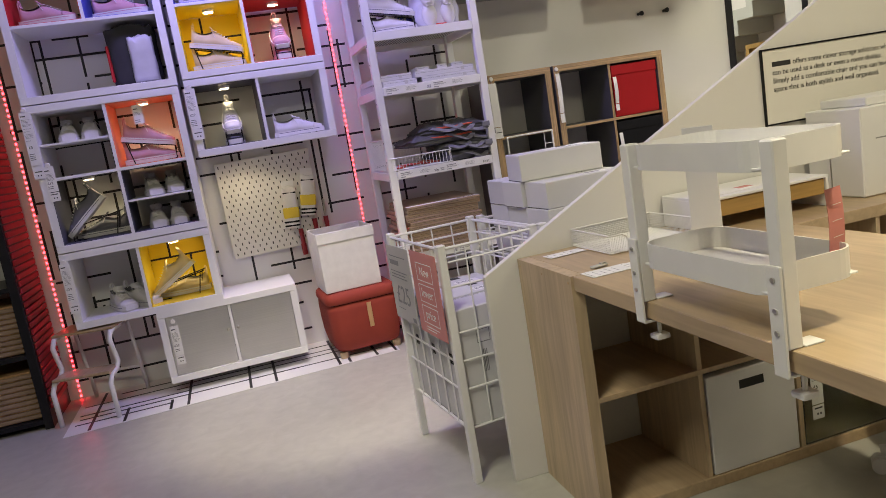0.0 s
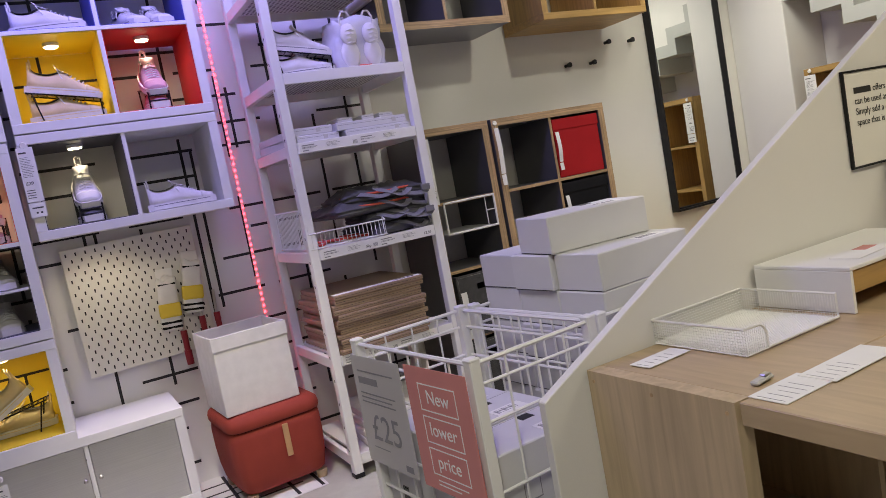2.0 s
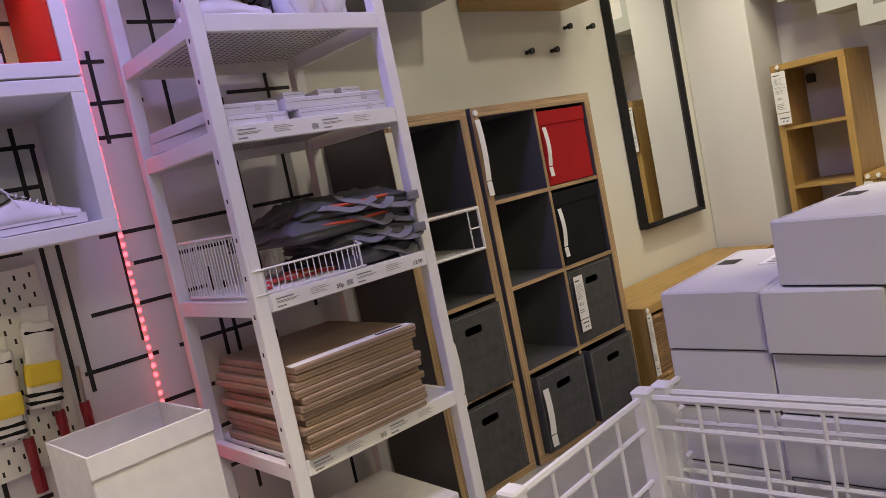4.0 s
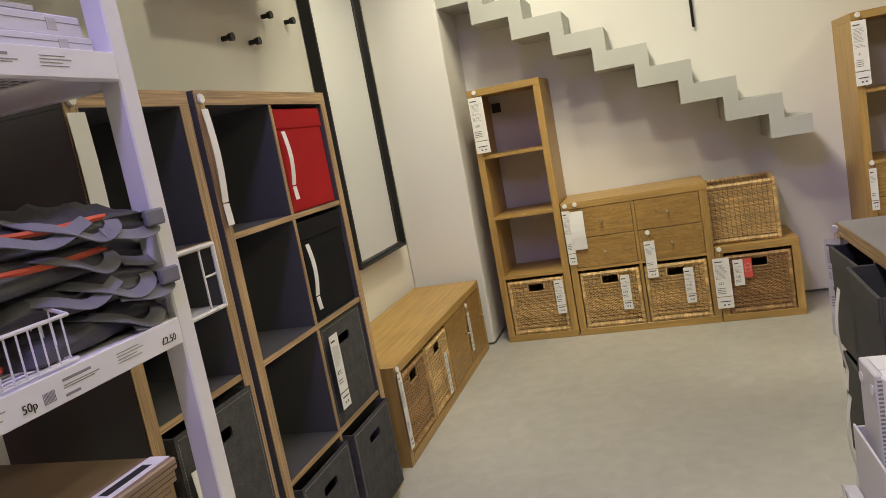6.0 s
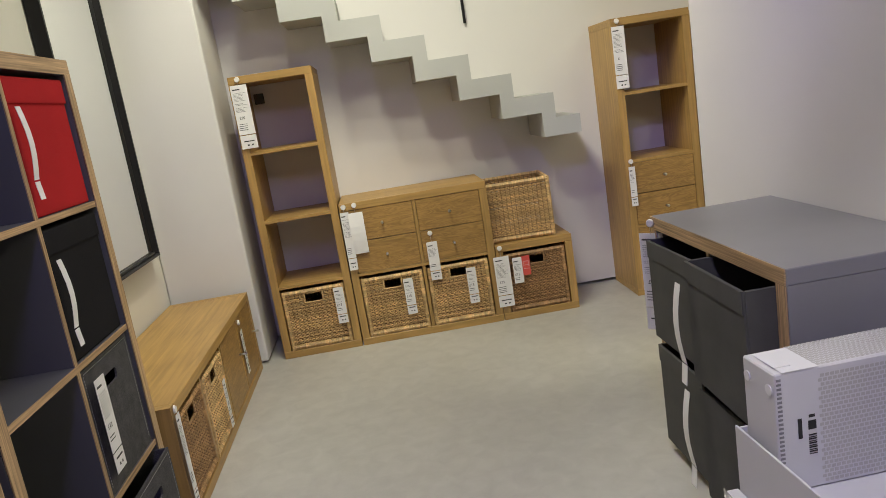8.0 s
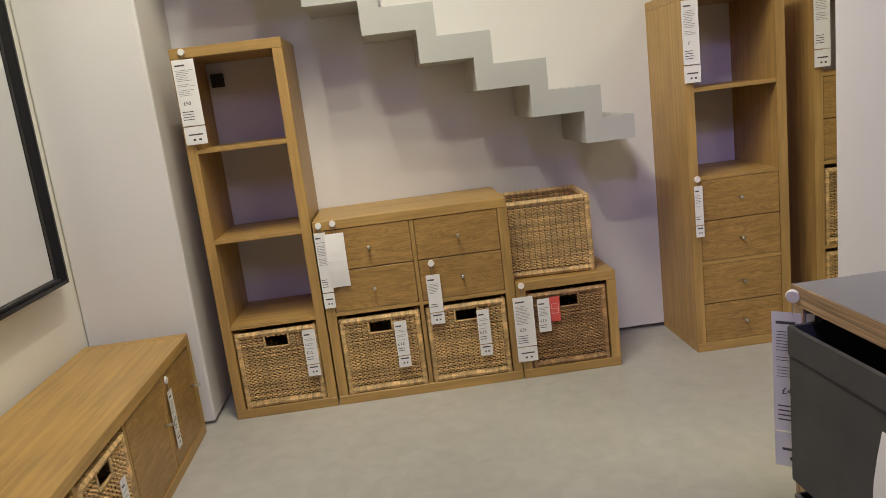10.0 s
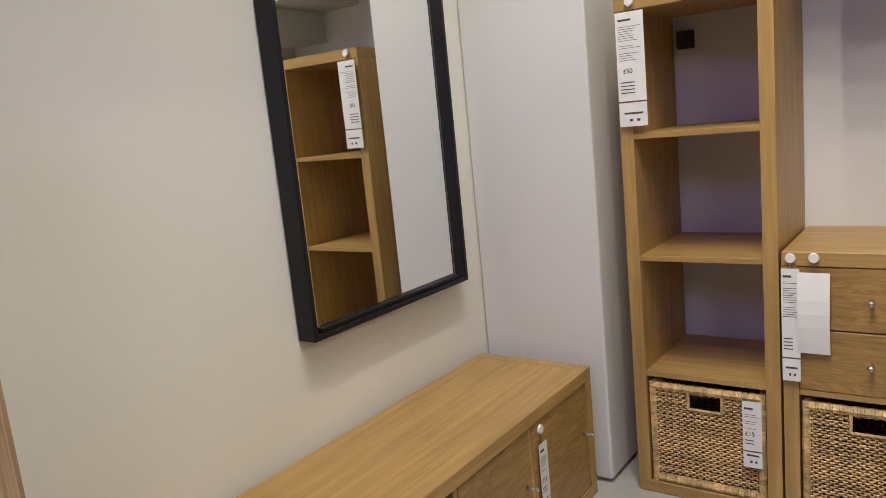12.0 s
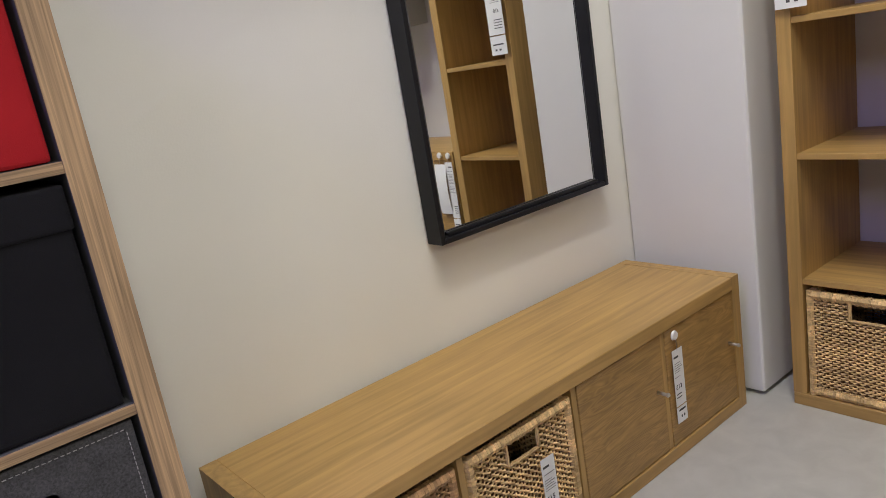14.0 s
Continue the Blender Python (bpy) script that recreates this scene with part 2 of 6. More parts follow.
solid("wall_west", block(-3.2, -3.08, -2.6, YW, 0, H, 0), GREYWALL, "plain wall closing the shop", kind="structure")
solid("wall_south", block(-3.08, 7.2, -2.6, -2.48, 0, H, 0), CREAM, "plain wall closing the shop", kind="structure")
solid("wall_far_east", block(7.08, 7.2, -2.48, 2.2, 0, H, 0), CREAM, "plain wall closing the shop", kind="structure")
solid("wall_return", block(XW + 0.12, 7.2, 2.2, 2.32, 0, H, 0), CREAM, "plain wall closing the shop", kind="structure")
solid("pillar", block(5.078, XW, 5.172, YW - 0.002, 0.012, H, 0.012, 3), GREYWALL, "white plastered pillar with a rounded corner", kind="structure")


def sloped_wall():
    bm = bmesh.new()
    prof = [(1.358, 0.0), (4.0, 0.0), (4.0, 2.09), (1.358, 0.726)]
    a = [bm.verts.new((x, 3.200, z)) for x, z in prof]
    b = [bm.verts.new((x, 3.224, z)) for x, z in prof]
    bm.faces.new(a), bm.faces.new(b[::-1])
    for i in range(4):
        j = (i + 1) % 4
        bm.faces.new((a[j], a[i], b[i], b[j]))
    bmesh.ops.bevel(bm, geom=bm.edges[:], offset=0.002, segments=1, affect="EDGES")
    return bm


solid("wall_partition", sloped_wall(), GREYWALL, "cream partition wall with a slanted top edge", kind="structure")


def stair():
    """A floating zigzag stair: treads of 0.204, risers of 0.126."""
    bm = bmesh.new()
    top, low = [], []
    y, z = 3.362, 1.028
    top.append((y, 0.933)), top.append((y, z))
    y = 3.487
    top.append((y, z))
    for i in range(10):
        z += 0.1257
        top.append((y, z))
        y += 0.2037
        top.append((y, z))
    yb, zb = 3.558, 0.933
    for i in range(10):
        low.append((yb, zb))
        zb += 0.126
        low.append((yb, zb))
        yb += 0.2048
    low.append((y, zb))
    prof = top + low[::-1]
    a = [bm.verts.new((5.10, p, q)) for p, q in prof]
    b = [bm.verts.new((XW - 0.002, p, q)) for p, q in prof]
    bm.faces.new(a), bm.faces.new(b[::-1])
    for i in range(len(prof)):
        j = (i + 1) % len(prof)
        bm.faces.new((a[j], a[i], b[i], b[j]))
    return bm


solid("stair", stair(), STEPGREY, "floating zigzag staircase painted pale grey", kind="structure")

# ---------- cube shelving ----------
CELL, OUT, INN, DEEP = 0.336, 0.038, 0.016, 0.39


def span(n):
    return 2 * OUT + n * CELL + (n - 1) * INN


def cell_at(i):
    return OUT + i * (CELL + INN)


def cube_shelf(label, cols, rows, m, flat, upright, edge=None, top=None, group="", skip_dividers=(), tall_sides=False):
    """Local axes: x along the front, y into the depth, z up; the front is at y = 0."""
    w, h = span(cols), span(rows)
    t = thing("cube_shelf", label, "shelf unit", m, group)
    s = OUT if tall_sides else 0
    part("top_panel", block(s, w - s, 0, DEEP, h - OUT, h), top or flat, t)
    part("bottom_panel", block(s, w - s, 0, DEEP, 0, OUT), flat, t)
    for x in (0, w - OUT):
        part("side_panel", block(x, x + OUT, 0.0015, DEEP - 0.0015, 0 if tall_sides else OUT, h if tall_sides else h - OUT, 0), upright, t)
    for j in range(1, rows):
        z = cell_at(j) - INN
        part("shelf_board", block(OUT, w - OUT, 0.004, DEEP - 0.002, z, z + INN, 0.001), flat, t)
    for i in range(1, cols):
        x = cell_at(i) - INN
        for j in range(rows):
            if (i, j) not in skip_dividers:
                part("divider", block(x, x + INN, 0.006, DEEP - 0.002, cell_at(j), cell_at(j) + CELL, 0), upright, t)
    if edge:
        for z in (0, h - OUT):
            part("edge_band", block(0, w, -0.003, -0.0002, z, z + OUT, 0), PLYH, t)
        for x in (0, w - OUT):
            part("edge_band", block(x, x + OUT, -0.003, -0.0002, OUT, h - OUT, 0), edge, t)
        for j in range(1, rows):
            z = cell_at(j) - INN
            part("edge_band", block(OUT, w - OUT, 0.001, 0.0038, z, z + INN, 0), PLYH, t)
        for i in range(1, cols):
            x = cell_at(i) - INN
            for j in range(rows):
                if (i, j) not in skip_dividers:
                    part("edge_band", block(x, x + INN, 0.003, 0.0058, cell_at(j), cell_at(j) + CELL, 0), edge, t)
    return t


EAST = 5.085
tower_oak = cube_shelf("tall narrow oak veneer cube shelf of four open cells", 1, 4, pose(EAST, 5.087, 0, 0, 0, -90), OAK, OAKV, group="oak cube units")
chest_oak = cube_shelf("oak veneer cube unit with four drawers over two baskets", 2, 2, pose(EAST, 4.668, 0, 0, 0, -90), OAK, OAKV, group="oak cube units")
cube_oak = cube_shelf("single oak veneer cube unit holding a wicker basket", 1, 1, pose(EAST, 3.900, 0, 0, 0, -90), OAK, OAKV, group="oak cube units")
tower_oak2 = cube_shelf("tall narrow oak veneer cube shelf with drawers below", 1, 4, pose(5.095, 3.155, 0, 0, 0, -90), OAK, OAKV, group="oak cube units")
tower_oak3 = cube_shelf("tall oak veneer cube shelf standing past a gap", 1, 4, pose(5.095, 2.63, 0, 0, 0, -90), OAK, OAKV, group="oak cube units")
bench_oak = cube_shelf("low long oak veneer cube unit used as a bench", 4, 1, pose(3.546, 5.187, 0, 0, 0, 0.3), OAK, OAKV, group="oak cube units", tall_sides=True)
tower_grey1 = cube_shelf("tall narrow dark grey cube shelf with plywood edges", 1, 4, pose(2.226, 5.200, 0), SLATE, SLATE, PLY, group="dark grey cube units")
tower_grey2 = cube_shelf("tall dark grey cube shelf with plywood edges", 2, 4, pose(2.654, 5.190, 0), SLATE, SLATE, PLY, group="dark grey cube units")
low_grey = cube_shelf("low grey cube unit with plywood edges and fabric bins", 2, 2, pose(3.512, 3.616, 0, 0, 0, 180), SLATETOP, SLATETOP, PLY, group="dark grey cube units")
desk_shelf = cube_shelf("pale oak cube unit joined to a desk", 4, 2, pose(1.478, 2.808, 0), PALEOAK, PALEOAKV, group="pale oak office", tall_sides=True)
for y in (0.02, 0.20, 0.37):
    bm = bmesh.new()
    bmesh.ops.create_cone(bm, cap_ends=True, segments=10, radius1=0.004, radius2=0.004, depth=0.001, matrix=Matrix.Translation((-0.0004, y, span(2) - 0.022)) @ Matrix.Rotation(radians(90), 4, "Y"))
    part("screw_cap", bm, PLY, desk_shelf)
# shoe display
shoe_alu = cube_shelf("white cube unit with two brushed aluminium doors", 2, 1, pose(0.115, 5.190, 0.068), WHITE, WHITE, group="shoe display")
shoe_low = cube_shelf("white cube unit of two cells with shoes", 2, 1, pose(-0.285, 5.190, 0.476), WHITE, WHITE, group="shoe display")
shoe_mid = cube_shelf("white cube unit of four cells with shoes", 2, 2, pose(-0.283, 5.190, 0.893), WHITE, WHITE, group="shoe display")
shoe_right = cube_shelf("white cube unit of two lit cells with shoes", 2, 1, pose(0.511, 5.190, 1.267), WHITE, WHITE, group="shoe display")
shoe_top = cube_shelf("white cube unit with a wide cell and bag", 2, 2, pose(-0.280, 5.190, 1.662), WHITE, WHITE, group="shoe display", skip_dividers=((1, 0),))
shoe_top2 = cube_shelf("white cube unit of coloured lit cells with shoes", 2, 2, pose(0.511, 5.190, 1.684), WHITE, WHITE, group="shoe display")

# desk
desk = thing("desk", "pale oak desk with a thick top", "desk", pose(1.483, 1.654, 0), "pale oak office")
part("desk_top", block(0, 0.76, 0, 1.15, 0.723, 0.765, 0.002), PALEOAK, desk)
part("desk_leg", block(0.68, 0.73, 0.02, 0.08, 0, 0.723, 0.003), PALEOAKV, desk)

# ---------- labels and print ----------


def text_mesh(words, size, mat, name="print"):
    cu = bpy.data.curves.new(name, "FONT")
    cu.body, cu.size, cu.align_x, cu.align_y, cu.extrude = words, size, "CENTER", "CENTER", 0.0003
    ob = bpy.data.objects.new(name, cu)
    me = bpy.data.meshes.new_from_object(ob)
    bpy.data.objects.remove(ob)
    me.transform(Matrix.Rotation(radians(90), 4, "X"))
    me.materials.clear()
    me.materials.append(mat)
    return me


def printed(name, words, size, mat, parent, x, y, z):
    ob = part(name, text_mesh(words, size, mat, name), mat, parent)
    ob.location = (x, y, z)
    return ob


def bars(rows, y):
    """Rows of (x0, x1, z0, z1) as thin printed strips."""
    bm = bmesh.new()
    for x0, x1, z0, z1 in rows:
        boxed(bm, x0, x1, y - 0.0004, y, z0, z1)
    return bm


def bent_card(w, z0, z1, bow, tilt, n=6):
    """A slightly curled strip of card hanging from its top edge."""
    bm = bmesh.new()
    last = None
    for i in range(n + 1):
        u = i / n
        z = z0 + (z1 - z0) * u
        y = -bow * math.sin(u * math.pi) - tilt * u
        row = [bm.verts.new((-w / 2, y, z)), bm.verts.new((w / 2, y, z)), bm.verts.new((w / 2, y + 0.0012, z)), bm.verts.new((-w / 2, y + 0.0012, z))]
        if last:
            for k in range(4):
                bm.faces.new((last[k], last[(k + 1) % 4], row[(k + 1) % 4], row[k]))
        last = row
    return bm


def price_tag(m, price="", w=0.058, h=0.23, low=0.06, button=True, drop=0.035, bow=0.0, label=""):
    """A hanging price label: local z = 0 is its button, the print faces -y."""
    drop *= 0.75
    t = thing("price_tag", label or "long white hanging price label with small print", "price tag", m, "price labels")
    if button:
        bm = bmesh.new()
        bmesh.ops.create_cone(bm, cap_ends=True, segments=16, radius1=0.0135, radius2=0.011, depth=0.006, matrix=Matrix.Translation((0, -0.003, 0)) @ Matrix.Rotation(radians(90), 4, "X"))
        part("button", bm, BUTTON, t, "round white plastic button")
        part("hanger", block(-0.0008, 0.0008, -0.0062, -0.005, -drop - 0.004, -0.010, 0), CHROME, t)
    y = -0.006
    c = part("card", bent_card(w, -drop, -drop - h, bow, 0.0), PAPER, t)
    c.location.y = y
    if low:
        c2 = part("lower_card", bent_card(w, -drop - h - 0.004, -drop - h - low, 0.0, bow * 0.4), PAPER, t)
        c2.location.y = y
    if bow < 0.004:
        rows, z = [], -drop - 0.018
        rows.append((-w * 0.40, w * 0.06, z - 0.0055, z))
        z -= 0.020
        rnd = random.Random(int(h * 1000) + len(price))
        while z > -drop - h * 0.55:
            rows.append((-w * 0.40, w * (0.05 + 0.35 * rnd.random()), z - 0.0011, z))
            z -= 0.0062 if rnd.random() > 0.2 else 0.014
        zz = -drop - h * 0.78
        for k in range(4 if h > 0.2 else 2):
            rows.append((-w * 0.40, w * 0.10, zz - 0.0026, zz))
            zz -= 0.0095
        if low:
            zl = -drop - h - low
            rows += [(-w * 0.32, w * 0.34, zl + 0.034, zl + 0.039), (-w * 0.14, -w * 0.02, zl + 0.014, zl + 0.021), (w * 0.12, w * 0.24, zl + 0.014, zl + 0.021)]
        tagged(part("fine_print", bars(rows, y - 0.0002), DARKINK, t, "small dark print"), kind="stuff")
        if price:
            printed("price", price, 0.018, INK, t, -w * 0.12, y - 0.0006, -drop - h * 0.66)
    return t


# ---------- wicker ----------


def wicker_meshes(w, h, d, closed_front=True):
    """Woven sides: bowed weft strands round upright stakes, wrapped rims; x along the front, y depth."""
    r = 0.0030
    rows = int((h - 0.05) / 0.0068)
    jit = random.Random(4)
    weave = bmesh.new()

    def side(p0, p1, out, hole):
        p0, p1, out = Vector(p0), Vector(p1), Vector(out)
        length = (p1 - p0).length
        a = (p1 - p0) / length
        n = 15
        for k in range(rows):
            z = 0.026 + k * (h - 0.052) / (rows - 1) + jit.uniform(-0.0012, 0.0012)
            runs = [(0, n * 2)]
            if hole and h - 0.075 < z < h - 0.032:
                runs = [(0, 10), (20, n * 2)]
            for i0, i1 in runs:
                pts = []
                for i in range(i0, i1 + 1):
                    u = i / (n * 2)
                    s = 1 if (i + k) % 2 == 0 else -1
                    pts.append(p0 + a * (length * u) + out * (0.0036 * s * (0.75 + 0.5 * jit.random())) + Vector((0, 0, z)))
                tube(weave, pts, r * (0.94 + 0.1 * ((k * 7) % 5) / 5), 4)

    side((0, 0, 0), (w, 0, 0), (0, -1, 0), True)
    side((w, 0, 0), (w, d, 0), (1, 0, 0), False)
    side((0, 0, 0), (0, d, 0), (-1, 0, 0), False)
    side((0, d, 0), (w, d, 0), (0, 1, 0), True)
    rims = [bmesh.new(), bmesh.new()]
    corners = [(0, 0), (w, 0), (w, d), (0, d)]
    for i in range(4):
        (x0, y0), (x1, y1) = corners[i], corners[(i + 1) % 4]
        length = math.hypot(x1 - x0, y1 - y0)
        m = int(length / 0.008)
        for rim, z, rr in ((rims[0], 0.013, 0.0125), (rims[1], h - 0.012, 0.0125)):
            for k in range(m):
                u0, u1 = k / m, (k + 0.9) / m
                tube(rim, [(x0 + (x1 - x0) * u0, y0 + (y1 - y0) * u0, z), (x0 + (x1 - x0) * u1, y0 + (y1 - y0) * u1, z)], rr * (0.96 + 0.07 * ((k * 5) % 4) / 3), 6)
    posts = []
    m = int(h / 0.0085)
    for x, y in corners:
        posts.append(bmesh.new())
        for k in range(m):
            tube(posts[-1], [(x, y, h * k / m), (x, y, h * (k + 0.9) / m)], 0.0115 * (0.96 + 0.06 * ((k * 3) % 4) / 3), 6)
    stakes = bmesh.new()
    for k in range(14):
        u = (k + 0.5) / 14
        for p in ((w * u, 0), (w * u, d), (0, d * u), (w, d * u)):
            if p[1] in (0, d) and 0.30 < u < 0.70:
                tube(stakes, [(p[0], p[1], 0.01), (p[0], p[1], h - 0.08)], 0.0022, 4)
            else:
                tube(stakes, [(p[0], p[1], 0.01), (p[0], p[1], h - 0.01)], 0.0022, 4)
    base = block(0.004, w - 0.004, 0.004, d - 0.004, 0.004, 0.012, 0)
    return [("weave", mesh_of("weave", weave, WICKER)), *[("rim", mesh_of("rim", r, WICKER)) for r in rims], *[("corner_post", mesh_of("corner_post", p, WICKER)) for p in posts],
            ("inner_framework", mesh_of("inner_framework", stakes, WICKERSHADE)), ("base", mesh_of("base", base, WICKERSHADE))]


WICK = wicker_meshes(0.305, 0.318, 0.335)


def recoloured(me, mat):
    me = me.copy()
    me.materials[0] = mat
    return me


WICKBROWN = [(n, recoloured(me, WICKERDARK) if n not in ("base", "inner_framework") else me) for n, me in WICK]


def wicker_basket(m, label, brown=False):
    t = thing("wicker_basket", label, "basket", m, "wicker baskets")
    for n, me in WICKBROWN if brown else WICK:
        tagged(part(n, me, WICKER, t), kind="stuff" if n != "base" else "")
    bm = bmesh.new()
    tube(bm, [(0.105, -0.003, 0.245), (0.20, -0.003, 0.245)], 0.0045, 6)
    tube(bm, [(0.105, -0.003, 0.245), (0.105, -0.003, 0.30)], 0.0045, 6)
    tube(bm, [(0.20, -0.003, 0.245), (0.20, -0.003, 0.30)], 0.0045, 6)
    part("handle_hole", bm, WICKERDARK if brown else WICKER, t)
    # Dark sheet behind the front weave, painting the shade seen through its gaps.
    part("weave_shade", block(0.016, 0.289, 0.012, 0.016, 0.02, 0.235, 0), WICKERSHADE, t)
    return t


def in_cell(unit, i, j, dx=0.0155, dy=0.012, dz=0.001):
    return unit.matrix_world @ pose(cell_at(i) + dx, dy, cell_at(j) + dz)


bpy.context.view_layer.update()
wicker_basket(in_cell(tower_oak, 0, 0), "woven wicker basket in the lowest cell of a tall shelf")
wicker_basket(in_cell(chest_oak, 0, 0), "woven wicker basket under oak drawers")
wicker_basket(in_cell(chest_oak, 1, 0), "woven wicker basket under oak drawers")
wicker_basket(in_cell(cube_oak, 0, 0), "brown woven wicker basket inside a single cube", True)
wicker_basket(in_cell(bench_oak, 0, 0), "brown woven wicker basket in the bench unit", True)
wicker_basket(in_cell(bench_oak, 1, 0), "pale woven wicker basket in the bench unit")
wicker_basket(pose(5.455, 3.885, span(1) + 0.002, 0, 0, 176.5), "woven wicker basket standing on top of a cube unit")
wicker_basket(in_cell(tower_oak3, 0, 1), "woven wicker basket in a tall shelf")
wicker_basket(in_cell(tower_oak3, 0, 0), "woven wicker basket in a tall shelf")


# ---------- drawers and doors ----------


def knob(parent, x, z, y=0.0, long=False):
    bm = bmesh.new()
    depth = 0.030 if long else 0.024
    bmesh.ops.create_cone(bm, cap_ends=True, segments=12, radius1=0.0055, radius2=0.0042, depth=depth, matrix=Matrix.Translation((x, y - depth / 2, z)) @ Matrix.Rotation(radians(90), 4, "X"))
    bmesh.ops.create_uvsphere(bm, u_segments=12, v_segments=8, radius=0.0085 if not long else 0.0062, matrix=Matrix.Translation((x, y - depth, z)))
    part("knob", bm, CHROME, parent, "small brushed metal knob", True)


def drawers(unit, i, j):
    x, z, hh = cell_at(i) + 0.002, cell_at(j), CELL / 2
    for k in range(2):
        d = part("drawer", block(x, x + CELL - 0.004, 0.003, 0.36, z + k * hh + 0.002, z + (k + 1) * hh - 0.002, 0.0015), OAKD, unit)
        knob(d, x + CELL / 2 - 0.002, z + k * hh + hh / 2, 0.003)


def cell_door(unit, i, j, mat, right=True, knobs=True, label=""):
    x, z = cell_at(i) + 0.002, cell_at(j)
    d = part("door", block(x, x + CELL - 0.004, 0.004, 0.022, z + 0.002, z + CELL - 0.002, 0.0015), mat, unit, label)
    if knobs:
        knob(d, x + (CELL - 0.034 if right else 0.030), z + CELL * 0.55, 0.004, True)
    return d


def ring_oak():
    """Oak front with cathedral figure: stretched, distorted bands."""
    m = material("oak_front", (0.38, 0.225, 0.07), 0.42, vary=0.10, scale=3, grain=0.18, grain_scale=(9, 60, 60))
    n, l = m.node_tree.nodes, m.node_tree.links
    tc = n.new("ShaderNodeTexCoord")
    mp = n.new("ShaderNodeMapping")
    mp.inputs["Scale"].default_value = (2.2, 1.0, 16.0)
    info = n.new("ShaderNodeObjectInfo")
    l.new(info.outputs["Random"], mp.inputs["Location"])
    l.new(tc.outputs["Object"], mp.inputs[0])
    wv = n.new("ShaderNodeTexNoise")
    wv.inputs["Scale"].default_value, wv.inputs["Detail"].default_value, wv.inputs["Distortion"].default_value = 1.6, 2, 1.2
    l.new(mp.outputs[0], wv.inputs["Vector"])
    mu = n.new("ShaderNodeMath")
    mu.operation, mu.inputs[1].default_value = "MULTIPLY", 60.0
    l.new(wv.outputs["Fac"], mu.inputs[0])
    si = n.new("ShaderNodeMath")
    si.operation = "SINE"
    l.new(mu.outputs[0], si.inputs[0])
    mr = n.new("ShaderNodeMapRange")
    mr.inputs[1].default_value, mr.inputs[2].default_value, mr.inputs[3].default_value, mr.inputs[4].default_value = -1, 1, 0.80, 1.06
    l.new(si.outputs[0], mr.inputs[0])
    sc = next(x for x in n if x.bl_idname == "ShaderNodeVectorMath")
    old = sc.inputs["Scale"].links[0].from_socket
    mm = n.new("ShaderNodeMath")
    mm.operation = "MULTIPLY"
    l.new(old, mm.inputs[0]), l.new(mr.outputs[0], mm.inputs[1]), l.new(mm.outputs[0], sc.inputs["Scale"])
    return m


OAKD = ring_oak()
drawers(chest_oak, 0, 1), drawers(chest_oak, 1, 1)
drawers(tower_oak2, 0, 0), drawers(tower_oak2, 0, 1)
drawers(tower_oak3, 0, 2)
cell_door(bench_oak, 2, 0, OAKD, True), cell_door(bench_oak, 3, 0, OAKD, True)

# wall anchor in the tall shelf
part("wall_bracket", block(0.055, 0.105, 0.36, 0.386, 1.33, 1.385, 0.002), GREYCLOTH, tower_oak)
part("wall_bracket", block(0.055, 0.105, 0.36, 0.386, 1.33, 1.385, 0.002), GREYCLOTH, tower_oak2)

# ---------- labels on the oak units ----------
EX = EAST - 0.006


def east_tag(y, z, price, **k):
    return price_tag(pose(EX, y, z, 0, 0, -90), price, **k)


east_tag(5.040, 1.452, "£50", w=0.080, h=0.24, low=0.07)
east_tag(4.645, 0.748, "", w=0.044, h=0.24, low=0.065)
east_tag(4.590, 0.750, "", w=0.075, h=0.215, low=0, drop=0.05, bow=0.012, label="curled white instruction sheet hanging from a drawer unit")
east_tag(4.228, 0.541, "", w=0.056, h=0.155, low=0.05, drop=0.06)
east_tag(3.879, 0.399, "£25", w=0.082, h=0.21, low=0.065, drop=0.06)
for y, z in ((4.748, 0.352), (4.382, 0.335), (4.046, 0.335)):
    east_tag(y, z - 0.01, "£15", w=0.050, h=0.145, low=0.05, button=False, drop=0.0)
east_tag(3.796, 0.335, "£15", w=0.050, h=0.14, low=0, button=False, drop=0.0)
red_tag = thing("price_tag", "red new price card hanging on a basket", "price tag", pose(EX + 0.004, 3.748, 0.335, 0, 0, -90), "price labels")
part("card", bent_card(0.042, 0, -0.105, 0, 0), REDCARD, red_tag)
part("white_frames", bars([(-0.014, 0.014, -0.030, -0.029), (-0.014, 0.014, -0.050, -0.049), (-0.014, 0.014, -0.070, -0.069), (-0.014, -0.013, -0.07, -0.03), (0.013, 0.014, -0.07, -0.03)], -0.0012), PAPER, red_tag)
price_tag(pose(5.089, 3.125, 1.452, 0, 0, -90), "£", w=0.066, h=0.24, low=0.07)
price_tag(pose(5.089, 3.125, 0.735, 0, 0, -90), "", w=0.034, h=0.16, low=0.05)
price_tag(pose(5.089, 2.60, 1.452, 0, 0, -90), "", w=0.066, h=0.24, low=0.07)
BX = pose(3.546, 5.187, 0, 0, 0, 0.3)
price_tag(BX @ pose(0.020, -0.004, 0.398), "", w=0.040, h=0.26, low=0.05, drop=0.02)
price_tag(BX @ pose(0.60, -0.012, 0.27), "£15", w=0.042, h=0.15, low=0.05, button=False, drop=0)
price_tag(BX @ pose(1.132, 0.001, 0.350), "£13", w=0.045, h=0.16, low=0.05, drop=0.05)

